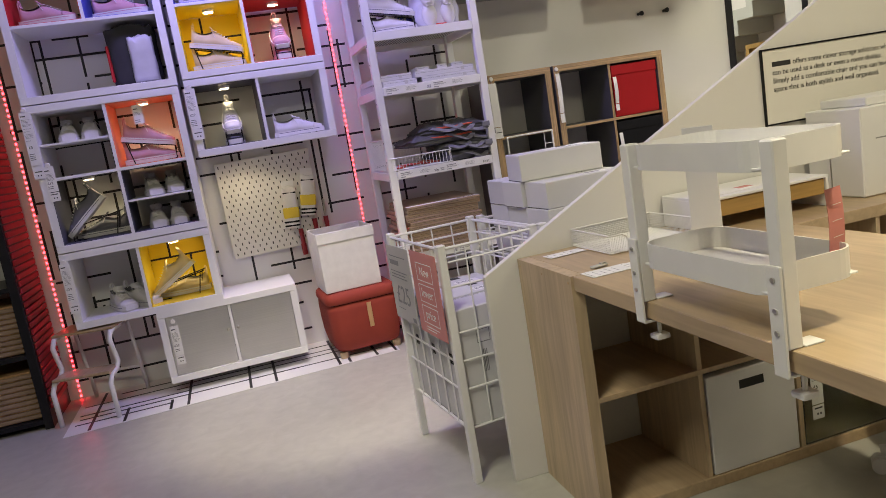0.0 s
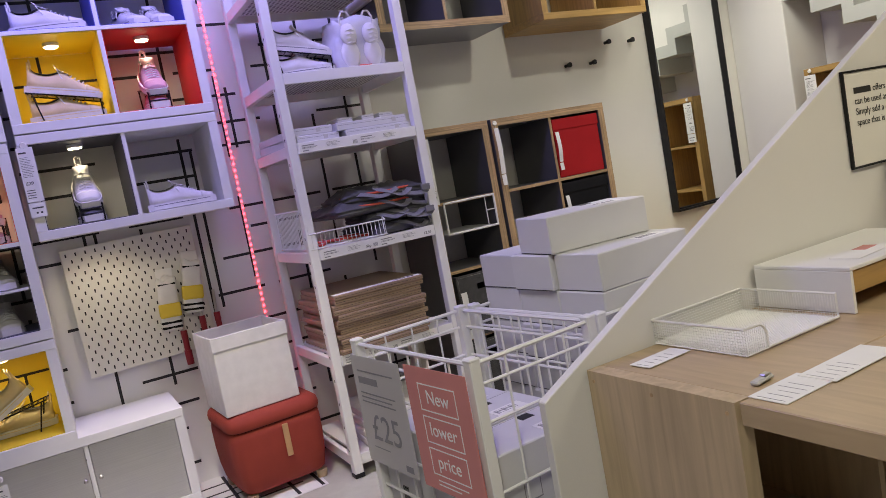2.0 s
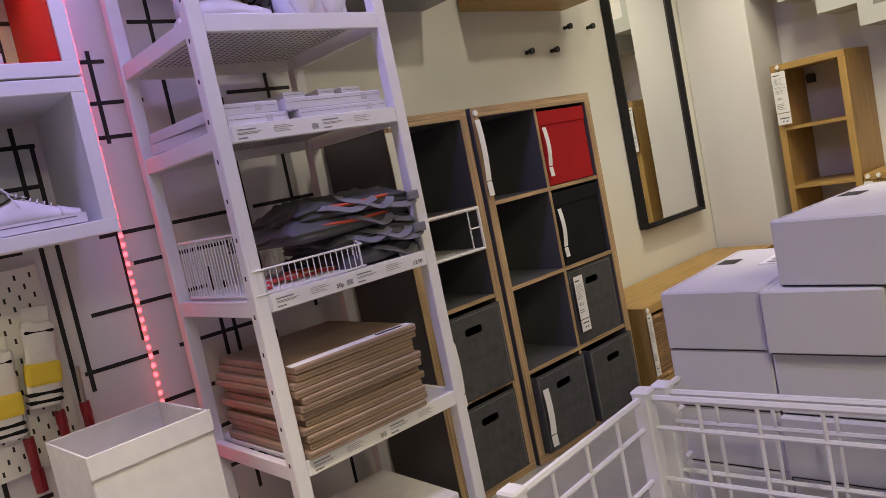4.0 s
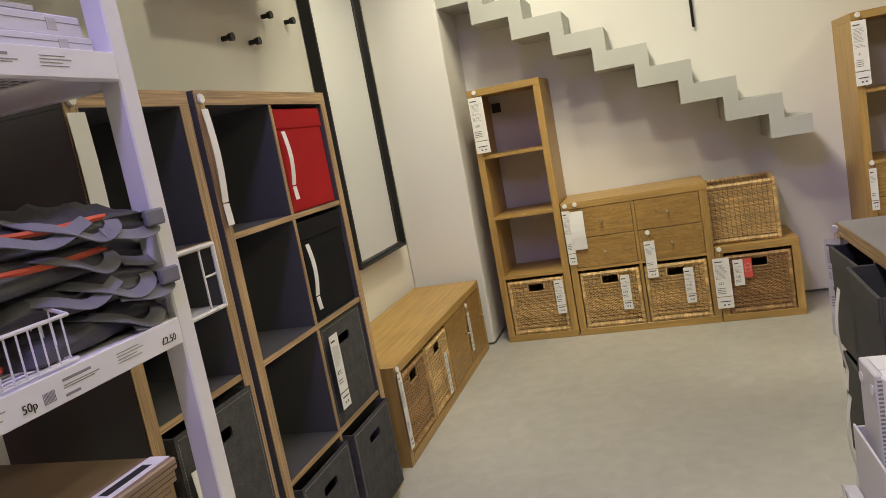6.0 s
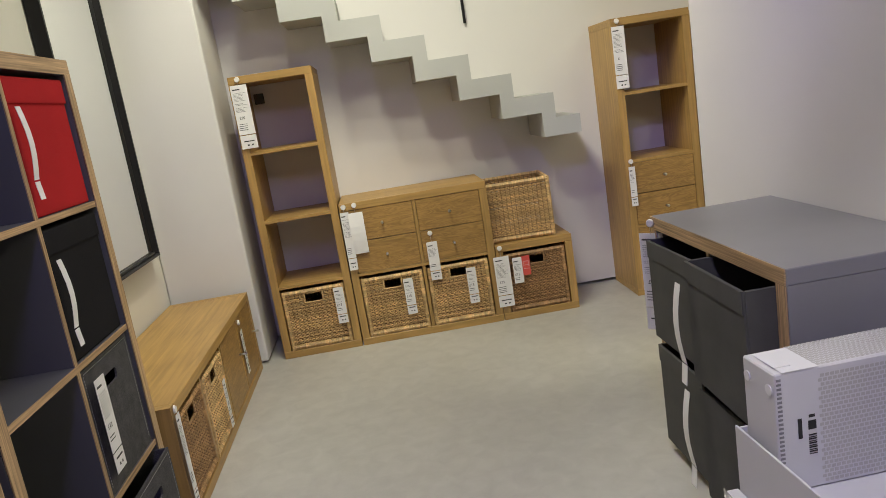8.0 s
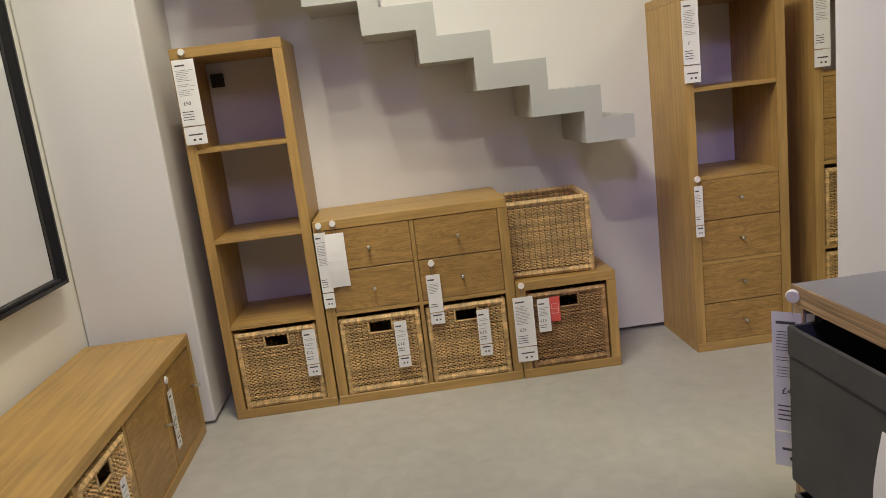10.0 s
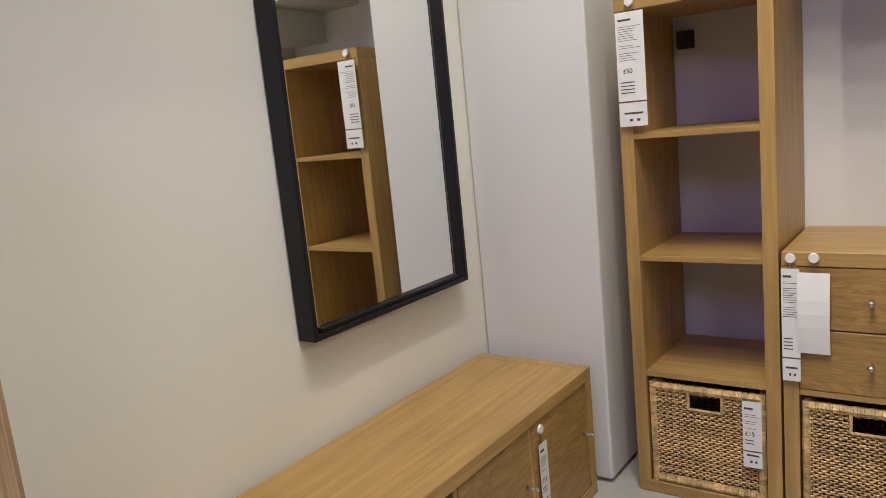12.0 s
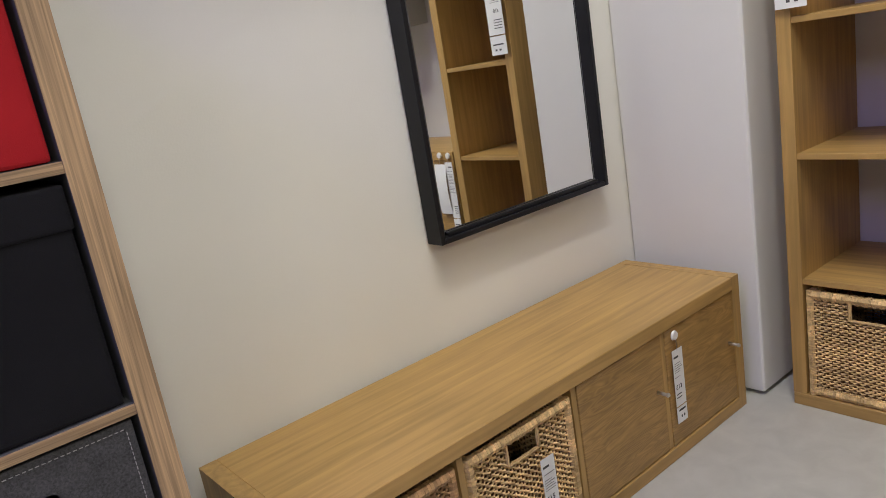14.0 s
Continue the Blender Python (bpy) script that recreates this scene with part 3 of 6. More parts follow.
# ---------- mirror, hooks ----------
mir = thing("wall_mirror", "tall wall mirror in a deep black frame", "mirror", pose(4.244, YW - 0.062, 0.690, 0, 0.15, 0))
MW, MH = 0.672, 1.62
part("mirror_glass", block(0.012, MW - 0.012, 0.024, 0.030, 0.012, MH - 0.012, 0), MIRROR, mir)
for x in (0, MW - 0.014):
    part("frame_side", block(x, x + 0.014, 0, 0.057, 0, MH, 0.0015), BLACKMETAL, mir)
for x0, x1 in ((0.014, 0.034), (MW - 0.034, MW - 0.014)):
    bm = bmesh.new()
    a = [(x0 if x0 < 0.1 else x1, 0.004), (x1 if x0 < 0.1 else x0, 0.0235), (x0 if x0 < 0.1 else x1, 0.0235)]
    lo, hi = [bm.verts.new((p, q, 0.014)) for p, q in a], [bm.verts.new((p, q, MH - 0.014)) for p, q in a]
    bm.faces.new(lo), bm.faces.new(hi[::-1])
    for i in range(3):
        bm.faces.new((lo[i], lo[(i + 1) % 3], hi[(i + 1) % 3], hi[i]))
    part("frame_bevel", bm, BLACKMETAL, mir)
for z in (0, MH - 0.014):
    part("frame_rail", block(0.014, MW - 0.014, 0, 0.057, z, z + 0.014, 0.0015), BLACKMETAL, mir)
part("frame_bevel", block(0.036, MW - 0.036, 0.010, 0.0235, 0.0145, 0.026, 0.002), BLACKMETAL, mir)


def coat_hook(x, z):
    t = thing("coat_hook", "small black round wall hook", "hook", pose(x, YW, z), "black wall hooks")
    bm = bmesh.new()
    bmesh.ops.create_cone(bm, cap_ends=True, segments=14, radius1=0.010, radius2=0.010, depth=0.03, matrix=Matrix.Translation((0, -0.015, 0)) @ Matrix.Rotation(radians(90), 4, "X"))
    part("stem", bm, BLACKMETAL, t)
    bm = bmesh.new()
    bmesh.ops.create_cone(bm, cap_ends=True, segments=16, radius1=0.014, radius2=0.016, depth=0.018, matrix=Matrix.Translation((0, -0.038, 0)) @ Matrix.Rotation(radians(90), 4, "X"))
    part("cap", bm, BLACKMETAL, t)


for x, z in ((3.545, 1.750), (3.745, 1.750), (3.890, 1.867), (4.092, 1.864)):
    coat_hook(x, z)
hr = thing("handrail_rod", "thin black metal rod on the wall over the stair", "rail", pose(5.462, 3.838, 1.586))
part("rod", tube(bmesh.new(), [(0, 0, 0), (0, 0, 0.9)], 0.008, 8), BLACKMETAL, hr)
part("bracket", block(0, XW - 5.462, -0.006, 0.006, 0.4, 0.412), BLACKMETAL, hr)

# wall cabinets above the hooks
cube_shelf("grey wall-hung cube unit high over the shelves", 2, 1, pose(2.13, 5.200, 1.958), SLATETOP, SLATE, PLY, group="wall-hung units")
cube_shelf("oak wall-hung cube unit high over the hooks", 2, 1, pose(3.120, 5.200, 1.955), OAK, OAKV, group="wall-hung units")

# ---------- fabric boxes in the grey towers ----------


def bin_box(m, name, label, mat, w=0.318, h=0.322, d=0.34, lid=False, slot=False, seam=0.0, stitch=False):
    t = thing(name, label, "storage box", m, "fabric storage boxes")
    wall = 0.006
    if lid:
        part("body", block(0, w, 0, d, 0, h - 0.002, 0.006, 2), mat, t)
        part("lid", block(-0.003, w + 0.003, -0.004, d, h - 0.062, h, 0.005, 2), mat, t)
        return t
    front = bmesh.new()
    if slot:
        cx, cz, hw, hh = w / 2, h - 0.072, 0.046, 0.0155
        x0, x1, z0, z1, ins = cx - hw, cx + hw, cz - hh, cz + hh, 0.011
        outer = [(x0 - 0.02, z0 - 0.02), (x1 + 0.02, z0 - 0.02), (x1 + 0.02, z1 + 0.02), (x0 - 0.02, z1 + 0.02)]
        hole = [(x0, z0 + ins), (x0 + ins * 0.3, z0 + ins * 0.3), (x0 + ins, z0), (x1 - ins, z0), (x1 - ins * 0.3, z0 + ins * 0.3), (x1, z0 + ins), (x1, z1 - ins), (x1 - ins * 0.3, z1 - ins * 0.3), (x1 - ins, z1), (x0 + ins, z1), (x0 + ins * 0.3, z1 - ins * 0.3), (x0, z1 - ins)]
        for y in (0, wall):
            big = [front.verts.new((x, y, z)) for x, z in ((0, 0), (w, 0), (w, h), (0, h))]
            oo = [front.verts.new((x, y, z)) for x, z in outer]
            hh_ = [front.verts.new((x, y, z)) for x, z in hole]
            for k in range(4):
                j = (k + 1) % 4
                front.faces.new((big[k], big[j], oo[j], oo[k]))
            for side_, ks in ((0, (1, 2, 3, 4)), (1, (4, 5, 6, 7)), (2, (7, 8, 9, 10)), (3, (10, 11, 0, 1))):
                front.faces.new([oo[side_], oo[(side_ + 1) % 4]] + [hh_[q] for q in ks[::-1]])
            if y == 0:
                first = (big, hh_)
            else:
                for ring_a, ring_b in ((first[0], big), (first[1], hh_)):
                    n = len(ring_a)
                    for k in range(n):
                        front.faces.new((ring_a[k], ring_a[(k + 1) % n], ring_b[(k + 1) % n], ring_b[k]))
    else:
        boxed(front, 0, w, 0, wall, 0, h, 0.002)
    part("front", front, mat, t)
    part("back", block(0, w, d - wall, d, 0, h, 0.002), mat, t)
    part("left_side", block(0, wall, wall, d - wall, 0, h, 0.002), mat, t)
    part("right_side", block(w - wall, w, wall, d - wall, 0, h, 0.002), mat, t)
    part("base", block(wall, w - wall, wall, d - wall, 0, wall, 0), mat, t)
    if seam:
        part("hem", block(0.002, w - 0.002, -0.0035, 0, h - seam, h, 0.0015), mat, t)
    if stitch:
        bm = bmesh.new()
        k = 0.012
        z = 0.02
        while z < h - 0.015:
            for x in (0.010, w - 0.010):
                boxed(bm, x - 0.0006, x + 0.0006, -0.001, 0.0, z, z + 0.005)
            z += 0.008
        x = 0.012
        while x < w - 0.016:
            boxed(bm, x, x + 0.005, -0.001, 0.0, h - 0.011, h - 0.0098)
            x += 0.008
        part("stitching", bm, STITCH, t, "pale grey stitching")
    return t


STITCH = material("pale_thread", (0.35, 0.35, 0.34), 0.9)
bin_box(in_cell(tower_grey2, 1, 3, 0.009, 0.010), "storage_box", "bright red fabric box with a lid", REDCLOTH, lid=True)
bin_box(in_cell(tower_grey2, 1, 2, 0.009, 0.010), "storage_box", "black fabric box with a lid", BLACKCLOTH, lid=True)
FELTS = "dark grey felt box with an oval handle slot"
PULLED = "dark grey felt box pulled a little out of its cell"
for u, i, j, out in ((tower_grey2, 1, 1, 0.008), (tower_grey2, 1, 0, -0.032), (tower_grey2, 0, 0, -0.026), (tower_grey1, 0, 1, -0.024), (tower_grey1, 0, 0, -0.016)):
    bin_box(in_cell(u, i, j, 0.009, out), "felt_box", FELTS if out > 0 else PULLED, FELT, slot=True, stitch=True, h=0.322 if out < 0 else 0.328)
# pull tabs on the two lidded boxes
for j in (3, 2):
    price_tag(tower_grey2.matrix_world @ pose(cell_at(1) + 0.016, -0.004, cell_at(j) + 0.252), "", w=0.024, h=0.165, low=0.045, button=False, drop=0, bow=0.010)
price_tag(tower_grey2.matrix_world @ pose(0.019, -0.006, 1.445), "", w=0.028, h=0.24, low=0.06, bow=0.008)
price_tag(tower_grey1.matrix_world @ pose(0.019, -0.006, 1.445), "£55", w=0.050, h=0.26, low=0.07, bow=0.003)
price_tag(tower_grey2.matrix_world @ pose(cell_at(1) + 0.045, -0.010, cell_at(1) + 0.30), "£12", w=0.062, h=0.19, low=0.055, button=False, drop=0)
price_tag(tower_grey2.matrix_world @ pose(cell_at(0) + 0.03, -0.040, cell_at(0) + 0.27), "", w=0.034, h=0.19, low=0.05, button=False, drop=0, bow=0.006)
price_tag(tower_grey1.matrix_world @ pose(cell_at(0) + 0.03, -0.038, cell_at(1) + 0.24), "", w=0.034, h=0.19, low=0.05, button=False, drop=0, bow=0.006)

ins = thing("shelf_insert", "white metal undershelf basket frame hung in a grey shelf", "shelf insert", in_cell(tower_grey1, 0, 2, 0, -0.006, 0))
bm = bmesh.new()
for z in (0.186, 0.345):
    tube(bm, [(0.03, 0, z), (CELL - 0.004, 0, z)], 0.006, 6)
for x in (CELL - 0.006, 0.03):
    tube(bm, [(x, 0, 0.186), (x, 0, 0.345)], 0.006, 6)
tube(bm, [(CELL - 0.06, 0.004, 0.19), (CELL - 0.06, 0.004, 0.34)], 0.003, 6)
tube(bm, [(CELL - 0.06, 0.004, 0.27), (CELL - 0.006, 0.004, 0.27)], 0.003, 6)
part("frame", bm, WHITEMETAL, ins)
part("tray", block(0.03, CELL - 0.006, 0.004, 0.33, 0.183, 0.188, 0.001), WHITEMETAL, ins)

# ---------- low grey unit ----------
BINCLOTH = material("grey_bin_cloth", (0.095, 0.095, 0.092), 0.85, vary=0.10, scale=9, bump=0.25, bump_scale=500, spec=0.12)
for i in (0, 1):
    m = low_grey.matrix_world @ pose(cell_at(i) + 0.006, (-0.065 if i else -0.035), cell_at(1) + 0.001, 0, 0, -1.5 if i else 1)
    bin_box(m, "fabric_bin", "open dark grey fabric bin pulled partly out of its cell", BINCLOTH, h=0.325 if i else 0.31, w=0.322, d=0.36, seam=0.055)
    m = low_grey.matrix_world @ pose(cell_at(i) + 0.008, -0.055 if i else -0.03, cell_at(0) + 0.001)
    bin_box(m, "fabric_bin", "dark grey fabric bin in the lower row", BINCLOTH, h=0.325, w=0.318, d=0.34, seam=0.055)
price_tag(low_grey.matrix_world @ pose(0.018, -0.010, 0.745, 0, 0, 48), "£45", w=0.075, h=0.24, low=0.075, drop=0.04)
for x, z in ((0.40, 0.66), (0.40, 0.36)):
    price_tag(low_grey.matrix_world @ pose(x, -0.085, z), "", w=0.032, h=0.22, low=0.06, button=False, drop=0, bow=0.014)

# ---------- striped display: tape lines, floor vinyl, LED strips ----------
rnd = random.Random(7)


def tape_lines(parent, x0, x1, z0, z1, put):
    """A loose grid of short black lines; put(a0, b0, a1, b1) lays one."""
    x = x0 + 0.05
    while x < x1 - 0.04:
        z = z0 + rnd.uniform(0.0, 0.5)
        while z < z1 - 0.2:
            top = min(z1, z + rnd.uniform(0.30, 0.95))
            put(x, z, x + 0.013, top)
            if rnd.random() < 0.35:
                put(x + 0.045, z + 0.04, x + 0.058, top - 0.06)
            z = top + rnd.uniform(0.02, 0.35)
        x += rnd.uniform(0.16, 0.30)
    z = z0 + 0.08
    while z < z1 - 0.05:
        x = x0 + rnd.uniform(0, 0.25)
        while x < x1 - 0.15:
            end = min(x1, x + rnd.uniform(0.18, 0.60))
            put(x, z, end, z + 0.013)
            x = end + rnd.uniform(0.05, 0.35)
        z += rnd.uniform(0.10, 0.19)


def wall_line(x0, z0, x1, z1):
    part("tape_line", block(x0, x1, YW - 0.0016 - rnd.uniform(0, 0.0006), YW - 0.0002, z0, z1, 0), BLACKLINE, wall_striped)


tape_lines(wall_striped, -0.48, 2.14, 0.02, 2.6, wall_line)


def vinyl():
    bm = bmesh.new()
    prof = [(-0.412, 4.924), (1.378, 5.017), (1.395, YW - 0.003), (-0.412, YW - 0.003)]
    a, b = [bm.verts.new((x, y, 0.0005)) for x, y in prof], [bm.verts.new((x, y, 0.003)) for x, y in prof]
    bm.faces.new(a[::-1]), bm.faces.new(b)
    for i in range(4):
        bm.faces.new((a[i], a[(i + 1) % 4], b[(i + 1) % 4], b[i]))
    return bm


mat_floor = solid("floor_vinyl", vinyl(), PANELWHITE, "white floor vinyl with black lines under the shoe display", kind="structure")


def floor_line(x0, y0, x1, y1):
    if y0 > 4.93 + (x0 + 0.41) * 0.052:
        part("tape_line", block(x0, x1, y0, y1, 0.0032, 0.0042 + rnd.uniform(0, 0.0006), 0), BLACKLINE, mat_floor)


for y, a0, a1 in ((5.06, -0.38, 0.10), (5.14, -0.37, 1.30), (5.21, -0.38, 0.2), (5.28, 0.12, 1.37), (5.36, -0.38, 1.36), (5.47, -0.2, 1.3)):
    floor_line(a0, y, a1, y + 0.012)
for x, gap in ((-0.30, 0.7), (-0.13, 0.22), (0.10, 0.16), (0.19, 0.7), (0.52, 0.7), (0.66, 0.7), (1.02, 0.7), (1.08, 0.7), (1.24, 0.25), (1.35, 0.5)):
    y0 = 4.932 + (x + 0.41) * 0.052
    floor_line(x, y0 + 0.003, x + 0.015, min(5.57, y0 + gap))


def led_strip(x, z0, z1):
    t = thing("led_strip", "glowing red LED strip running up the wall", "light strip", pose(x, YW, 0), "red LED strips")
    part("tape", block(-0.007, 0.007, -0.004, -0.0022, z0, z1, 0), WHITE, t)
    bm = bmesh.new()
    z = z0 + 0.01
    while z < z1 - 0.02:
        boxed(bm, -0.0055, 0.0055, -0.0065, -0.0042, z, z + 0.013)
        z += 0.031
    tagged(part("diodes", bm, LED, t, "bright red diodes"), kind="stuff")


led_strip(-0.438, 0.0, 2.7)
led_strip(1.403, 0.0, 2.7)
# Red base and faint emission stand in for LED light falling on the ribs.
red_wash = glow("painted_red_light", (0.22, 0.008, 0.011), 0.03)
# black crate shelf beside the display
bs = thing("crate_shelf", "black shelf with slatted wooden crates", "shelf unit", pose(-1.04, 5.145, 0))
for x in (0, 0.50):
    part("side_panel", block(x, x + 0.045, 0, 0.44, 0, 2.3, 0.002), BLACKMETAL, bs)
for z in (0.0, 0.36, 0.72, 1.2, 1.7):
    part("shelf_board", block(0.045, 0.50, 0.004, 0.44, z + 0.03, z + 0.055, 0.001), BLACKMETAL, bs)
for z in (0.056, 0.416):
    crate = part("crate", block(0.06, 0.485, 0.05, 0.43, z, z + 0.26, 0.002), LEATHER, bs)
    for k in range(9):
        part("slat", block(0.055, 0.49, 0.038, 0.048, z + 0.006 + k * 0.028, z + 0.026 + k * 0.028, 0.001), KRAFT, crate)
# The ribs are no lamps; their glow is put into the material.
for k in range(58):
    part("red_rib", block(0.5465, 0.556, 0.02, 0.42, 0.10 + k * 0.037, 0.128 + k * 0.037, 0.003), red_wash, bs, "rib with red light painted on")

# ---------- shoe display cells ----------


def liner(unit, i, j, mat, span_cols=1):
    w = CELL * span_cols + INN * (span_cols - 1)
    x, z, k = cell_at(i), cell_at(j), 0.003
    for b in (block(x + 0.0006, x + k, 0.010, 0.38, z + k, z + CELL - k, 0), block(x + w - k, x + w - 0.0006, 0.010, 0.38, z + k, z + CELL - k, 0),
              block(x + k, x + w - k, 0.010, 0.38, z + 0.0006, z + k, 0), block(x + k, x + w - k, 0.010, 0.38, z + CELL - k, z + CELL - 0.0006, 0)):
        part("coloured_liner", b, mat, unit)


def puck(unit, i, j, watts=0.9, color=(1.0, 0.82, 0.55)):
    x, z = cell_at(i) + CELL * 0.5, cell_at(j) + CELL
    m = unit.matrix_world @ pose(x, 0.16, z - 0.004)
    t = thing("puck_light", "small round warm puck light under a shelf board", "light", m, "puck lights")
    bm = bmesh.new()
    bmesh.ops.create_cone(bm, cap_ends=True, segments=20, radius1=0.030, radius2=0.032, depth=0.014, matrix=Matrix.Translation((0, 0, -0.007)))
    part("housing", bm, WHITE, t)
    bm = bmesh.new()
    bmesh.ops.create_cone(bm, cap_ends=True, segments=20, radius1=0.026, radius2=0.026, depth=0.003, matrix=Matrix.Translation((0, 0, -0.0160)))
    part("diffuser", bm, PUCK, t, "glowing warm diffuser")
    data = bpy.data.lights.new("puck_lamp", "SPOT")
    data.energy, data.color, data.spot_size, data.spot_blend, data.shadow_soft_size = watts * 2.4, color, radians(150), 0.8, 0.02
    ob = new("puck_lamp", data)
    ob.matrix_world = look(m @ Vector((0, 0, -0.022)), m @ Vector((0, 0, -0.3)))


bpy.context.view_layer.update()
liner(shoe_low, 1, 0, YELLOW), puck(shoe_low, 1, 0, 0.7)


# Added sheet: paints the liner's bounced yellow over the striped wall behind.
def bounce_back(unit, i, j, mat):
    x, z = cell_at(i), cell_at(j)
    back = part("yellow_bounce_sheet", block(x + 0.0035, x + CELL - 0.0035, 0.380, 0.384, z + 0.0035, z + CELL - 0.0035, 0), mat, unit)
    for x0, x1, z0, z1 in ((0.004, 0.332, 0.205, 0.216), (0.11, 0.122, 0.205, 0.330), (0.225, 0.236, 0.004, 0.205)):
        part("tape_line", block(x + x0, x + x1, 0.3785, 0.3798, z + z0, z + z1, 0), BLACKLINE, back)


bounce_back(shoe_low, 1, 0, YELLOW), bounce_back(shoe_top2, 0, 0, YELLOW)
liner(shoe_mid, 1, 1, CORAL), puck(shoe_mid, 1, 1)
liner(shoe_mid, 0, 0, DARKPANEL_SHADE), puck(shoe_mid, 0, 0)
liner(shoe_right, 0, 0, DARKPANEL_SHADE), puck(shoe_right, 0, 0, 0.55)
# Added charcoal sheets paint the shade of this cell, which has no liner.
liner(shoe_mid, 1, 0, DARKPANEL_SHADE)
liner(shoe_top2, 0, 0, YELLOW), puck(shoe_top2, 0, 0)
liner(shoe_top2, 1, 0, CRIMSON), puck(shoe_top2, 1, 0)
liner(shoe_top2, 0, 1, BLUE), liner(shoe_top2, 1, 1, BLUE)
liner(shoe_top, 0, 1, CRIMSON), liner(shoe_top, 1, 1, BLUE)
for u, i, j in ((shoe_mid, 0, 1), (shoe_mid, 1, 0)):
    part("middle_shelf", block(cell_at(i) + 0.0035, cell_at(i) + CELL - 0.0035, 0.008, 0.37, cell_at(j) + 0.165, cell_at(j) + 0.175, 0.001), WHITE, u)
puck(shoe_right, 0, -1, 1.6)
for i in (0, 1):
    d = cell_door(shoe_alu, i, 0, ALU, knobs=False, label="brushed aluminium door")
    knob(d, cell_at(i) + (CELL - 0.02 if i == 0 else 0.02), cell_at(0) + 0.2, 0.004)


def sneaker_meshes(name, canvas, trim):
    """A low canvas shoe pointing along +x, heel at x = 0: sole, upper, toe cap, laces."""
    L, n = 0.27, 15

    def half(u):
        return 0.5 * (0.062 + 0.034 * math.sin(min(1, u * 1.15) * math.pi * 0.62)) * (1 - max(0, u - 0.80) ** 2 * 16) ** 0.5 * (1 - max(0, 0.08 - u) ** 2 * 60) ** 0.5

    def ring(bm, u, z0, z1, grow, top):
        w, pts = half(u) + grow, []
        for k in range(11):
            a = math.pi * k / 10
            pts.append(bm.verts.new((u * L, w * math.cos(a) * (1.0 if k in (0, 10) else top), z0 + (z1 - z0) * math.sin(a) ** 0.7)))
        return pts

    def loft(rings, bm):
        for a, b in zip(rings, rings[1:]):
            for k in range(len(a) - 1):
                bm.faces.new((a[k], a[k + 1], b[k + 1], b[k]))
            bm.faces.new((a[-1], a[0], b[0], b[-1]))
        bm.faces.new(rings[0]), bm.faces.new(rings[-1][::-1])

    sole = bmesh.new()
    rings = []
    for i in range(n + 1):
        u = i / n
        w = half(u) + 0.005
        x = u * L + (0.006 if i == n else -0.006 if i == 0 else 0)
        rings.append([sole.verts.new((x, s * w, z)) for s, z in ((-1, 0.002), (1, 0.002), (1, 0.028), (-1, 0.028))])
    for a, b in zip(rings, rings[1:]):
        for k in range(4):
            sole.faces.new((a[k], a[(k + 1) % 4], b[(k + 1) % 4], b[k]))
    sole.faces.new(rings[0]), sole.faces.new(rings[-1])
    upper = bmesh.new()

    def rise(u):
        if u < 0.10:
            return 0.092 + 0.10 * (0.10 - u)
        if u < 0.46:
            return 0.086 - 0.012 * math.sin((u - 0.10) / 0.36 * math.pi) + 0.014 * (u - 0.10) / 0.36
        return 0.024 + 0.016 + 0.060 * (1 - (u - 0.46) / 0.54) ** 1.3

    loft([ring(upper, 0.012 + 0.965 * i / 18, 0.024, rise(i / 18), 0, 0.92) for i in range(19)], upper)
    # Dark sheet on the closed upper, painting the shade of the shoe's hollow.
    lining = bmesh.new()
    rr = [[lining.verts.new((u * L, half(u) * 0.62 * math.cos(a), rise(u) + 0.0015)) for a in (0, math.pi)] for u in (0.05, 0.12, 0.2, 0.28, 0.36, 0.42)]
    for a, b in zip(rr, rr[1:]):
        lining.faces.new((a[0], a[1], b[1], b[0]))
    cap = bmesh.new()
    loft([ring(cap, 0.80 + 0.185 * i / 5, 0.024, rise(0.80 + 0.2 * i / 5) + 0.003, 0.0025, 0.95) for i in range(6)], cap)
    laces = bmesh.new()
    for k in range(6):
        u = 0.46 + k * 0.055
        tube(laces, [(u * L, -0.024, rise(u) - 0.006), (u * L + 0.006, 0, rise(u) + 0.004), (u * L, 0.024, rise(u) - 0.006)], 0.0022, 5)
    tube(laces, [(0.45 * L, 0.0, rise(0.46) + 0.004), (0.40 * L, 0.030, rise(0.4) + 0.012), (0.47 * L, 0.045, rise(0.46) - 0.03)], 0.0018, 5)
    tube(laces, [(0.45 * L, 0.0, rise(0.46) + 0.004), (0.40 * L, -0.030, rise(0.4) + 0.012), (0.48 * L, -0.043, rise(0.46) - 0.034)], 0.0018, 5)
    tab = bmesh.new()
    for a, b in (((0.006, 0.060), (0.002, 0.118)), ((0.014, 0.090), (0.008, 0.128))):
        tube(tab, [(a[0], -0.010, a[1]), (b[0], -0.010, b[1]), (b[0] - 0.002, 0.0, b[1] + 0.008), (b[0], 0.010, b[1]), (a[0], 0.010, a[1])], 0.0035, 5)
    tongue = bmesh.new()
    rows = []
    for k, (u, z) in enumerate(((0.56, 0.0), (0.48, 0.006), (0.42, 0.016), (0.37, 0.030))):
        w = 0.024 + 0.002 * k
        rows.append([tongue.verts.new((u * L + dx, w * c, rise(0.5) - 0.004 + z + 0.003 * (c == 0))) for dx, c in ((0, -1), (0, 0), (0, 1), (-0.005, 1), (-0.005, 0), (-0.005, -1))])
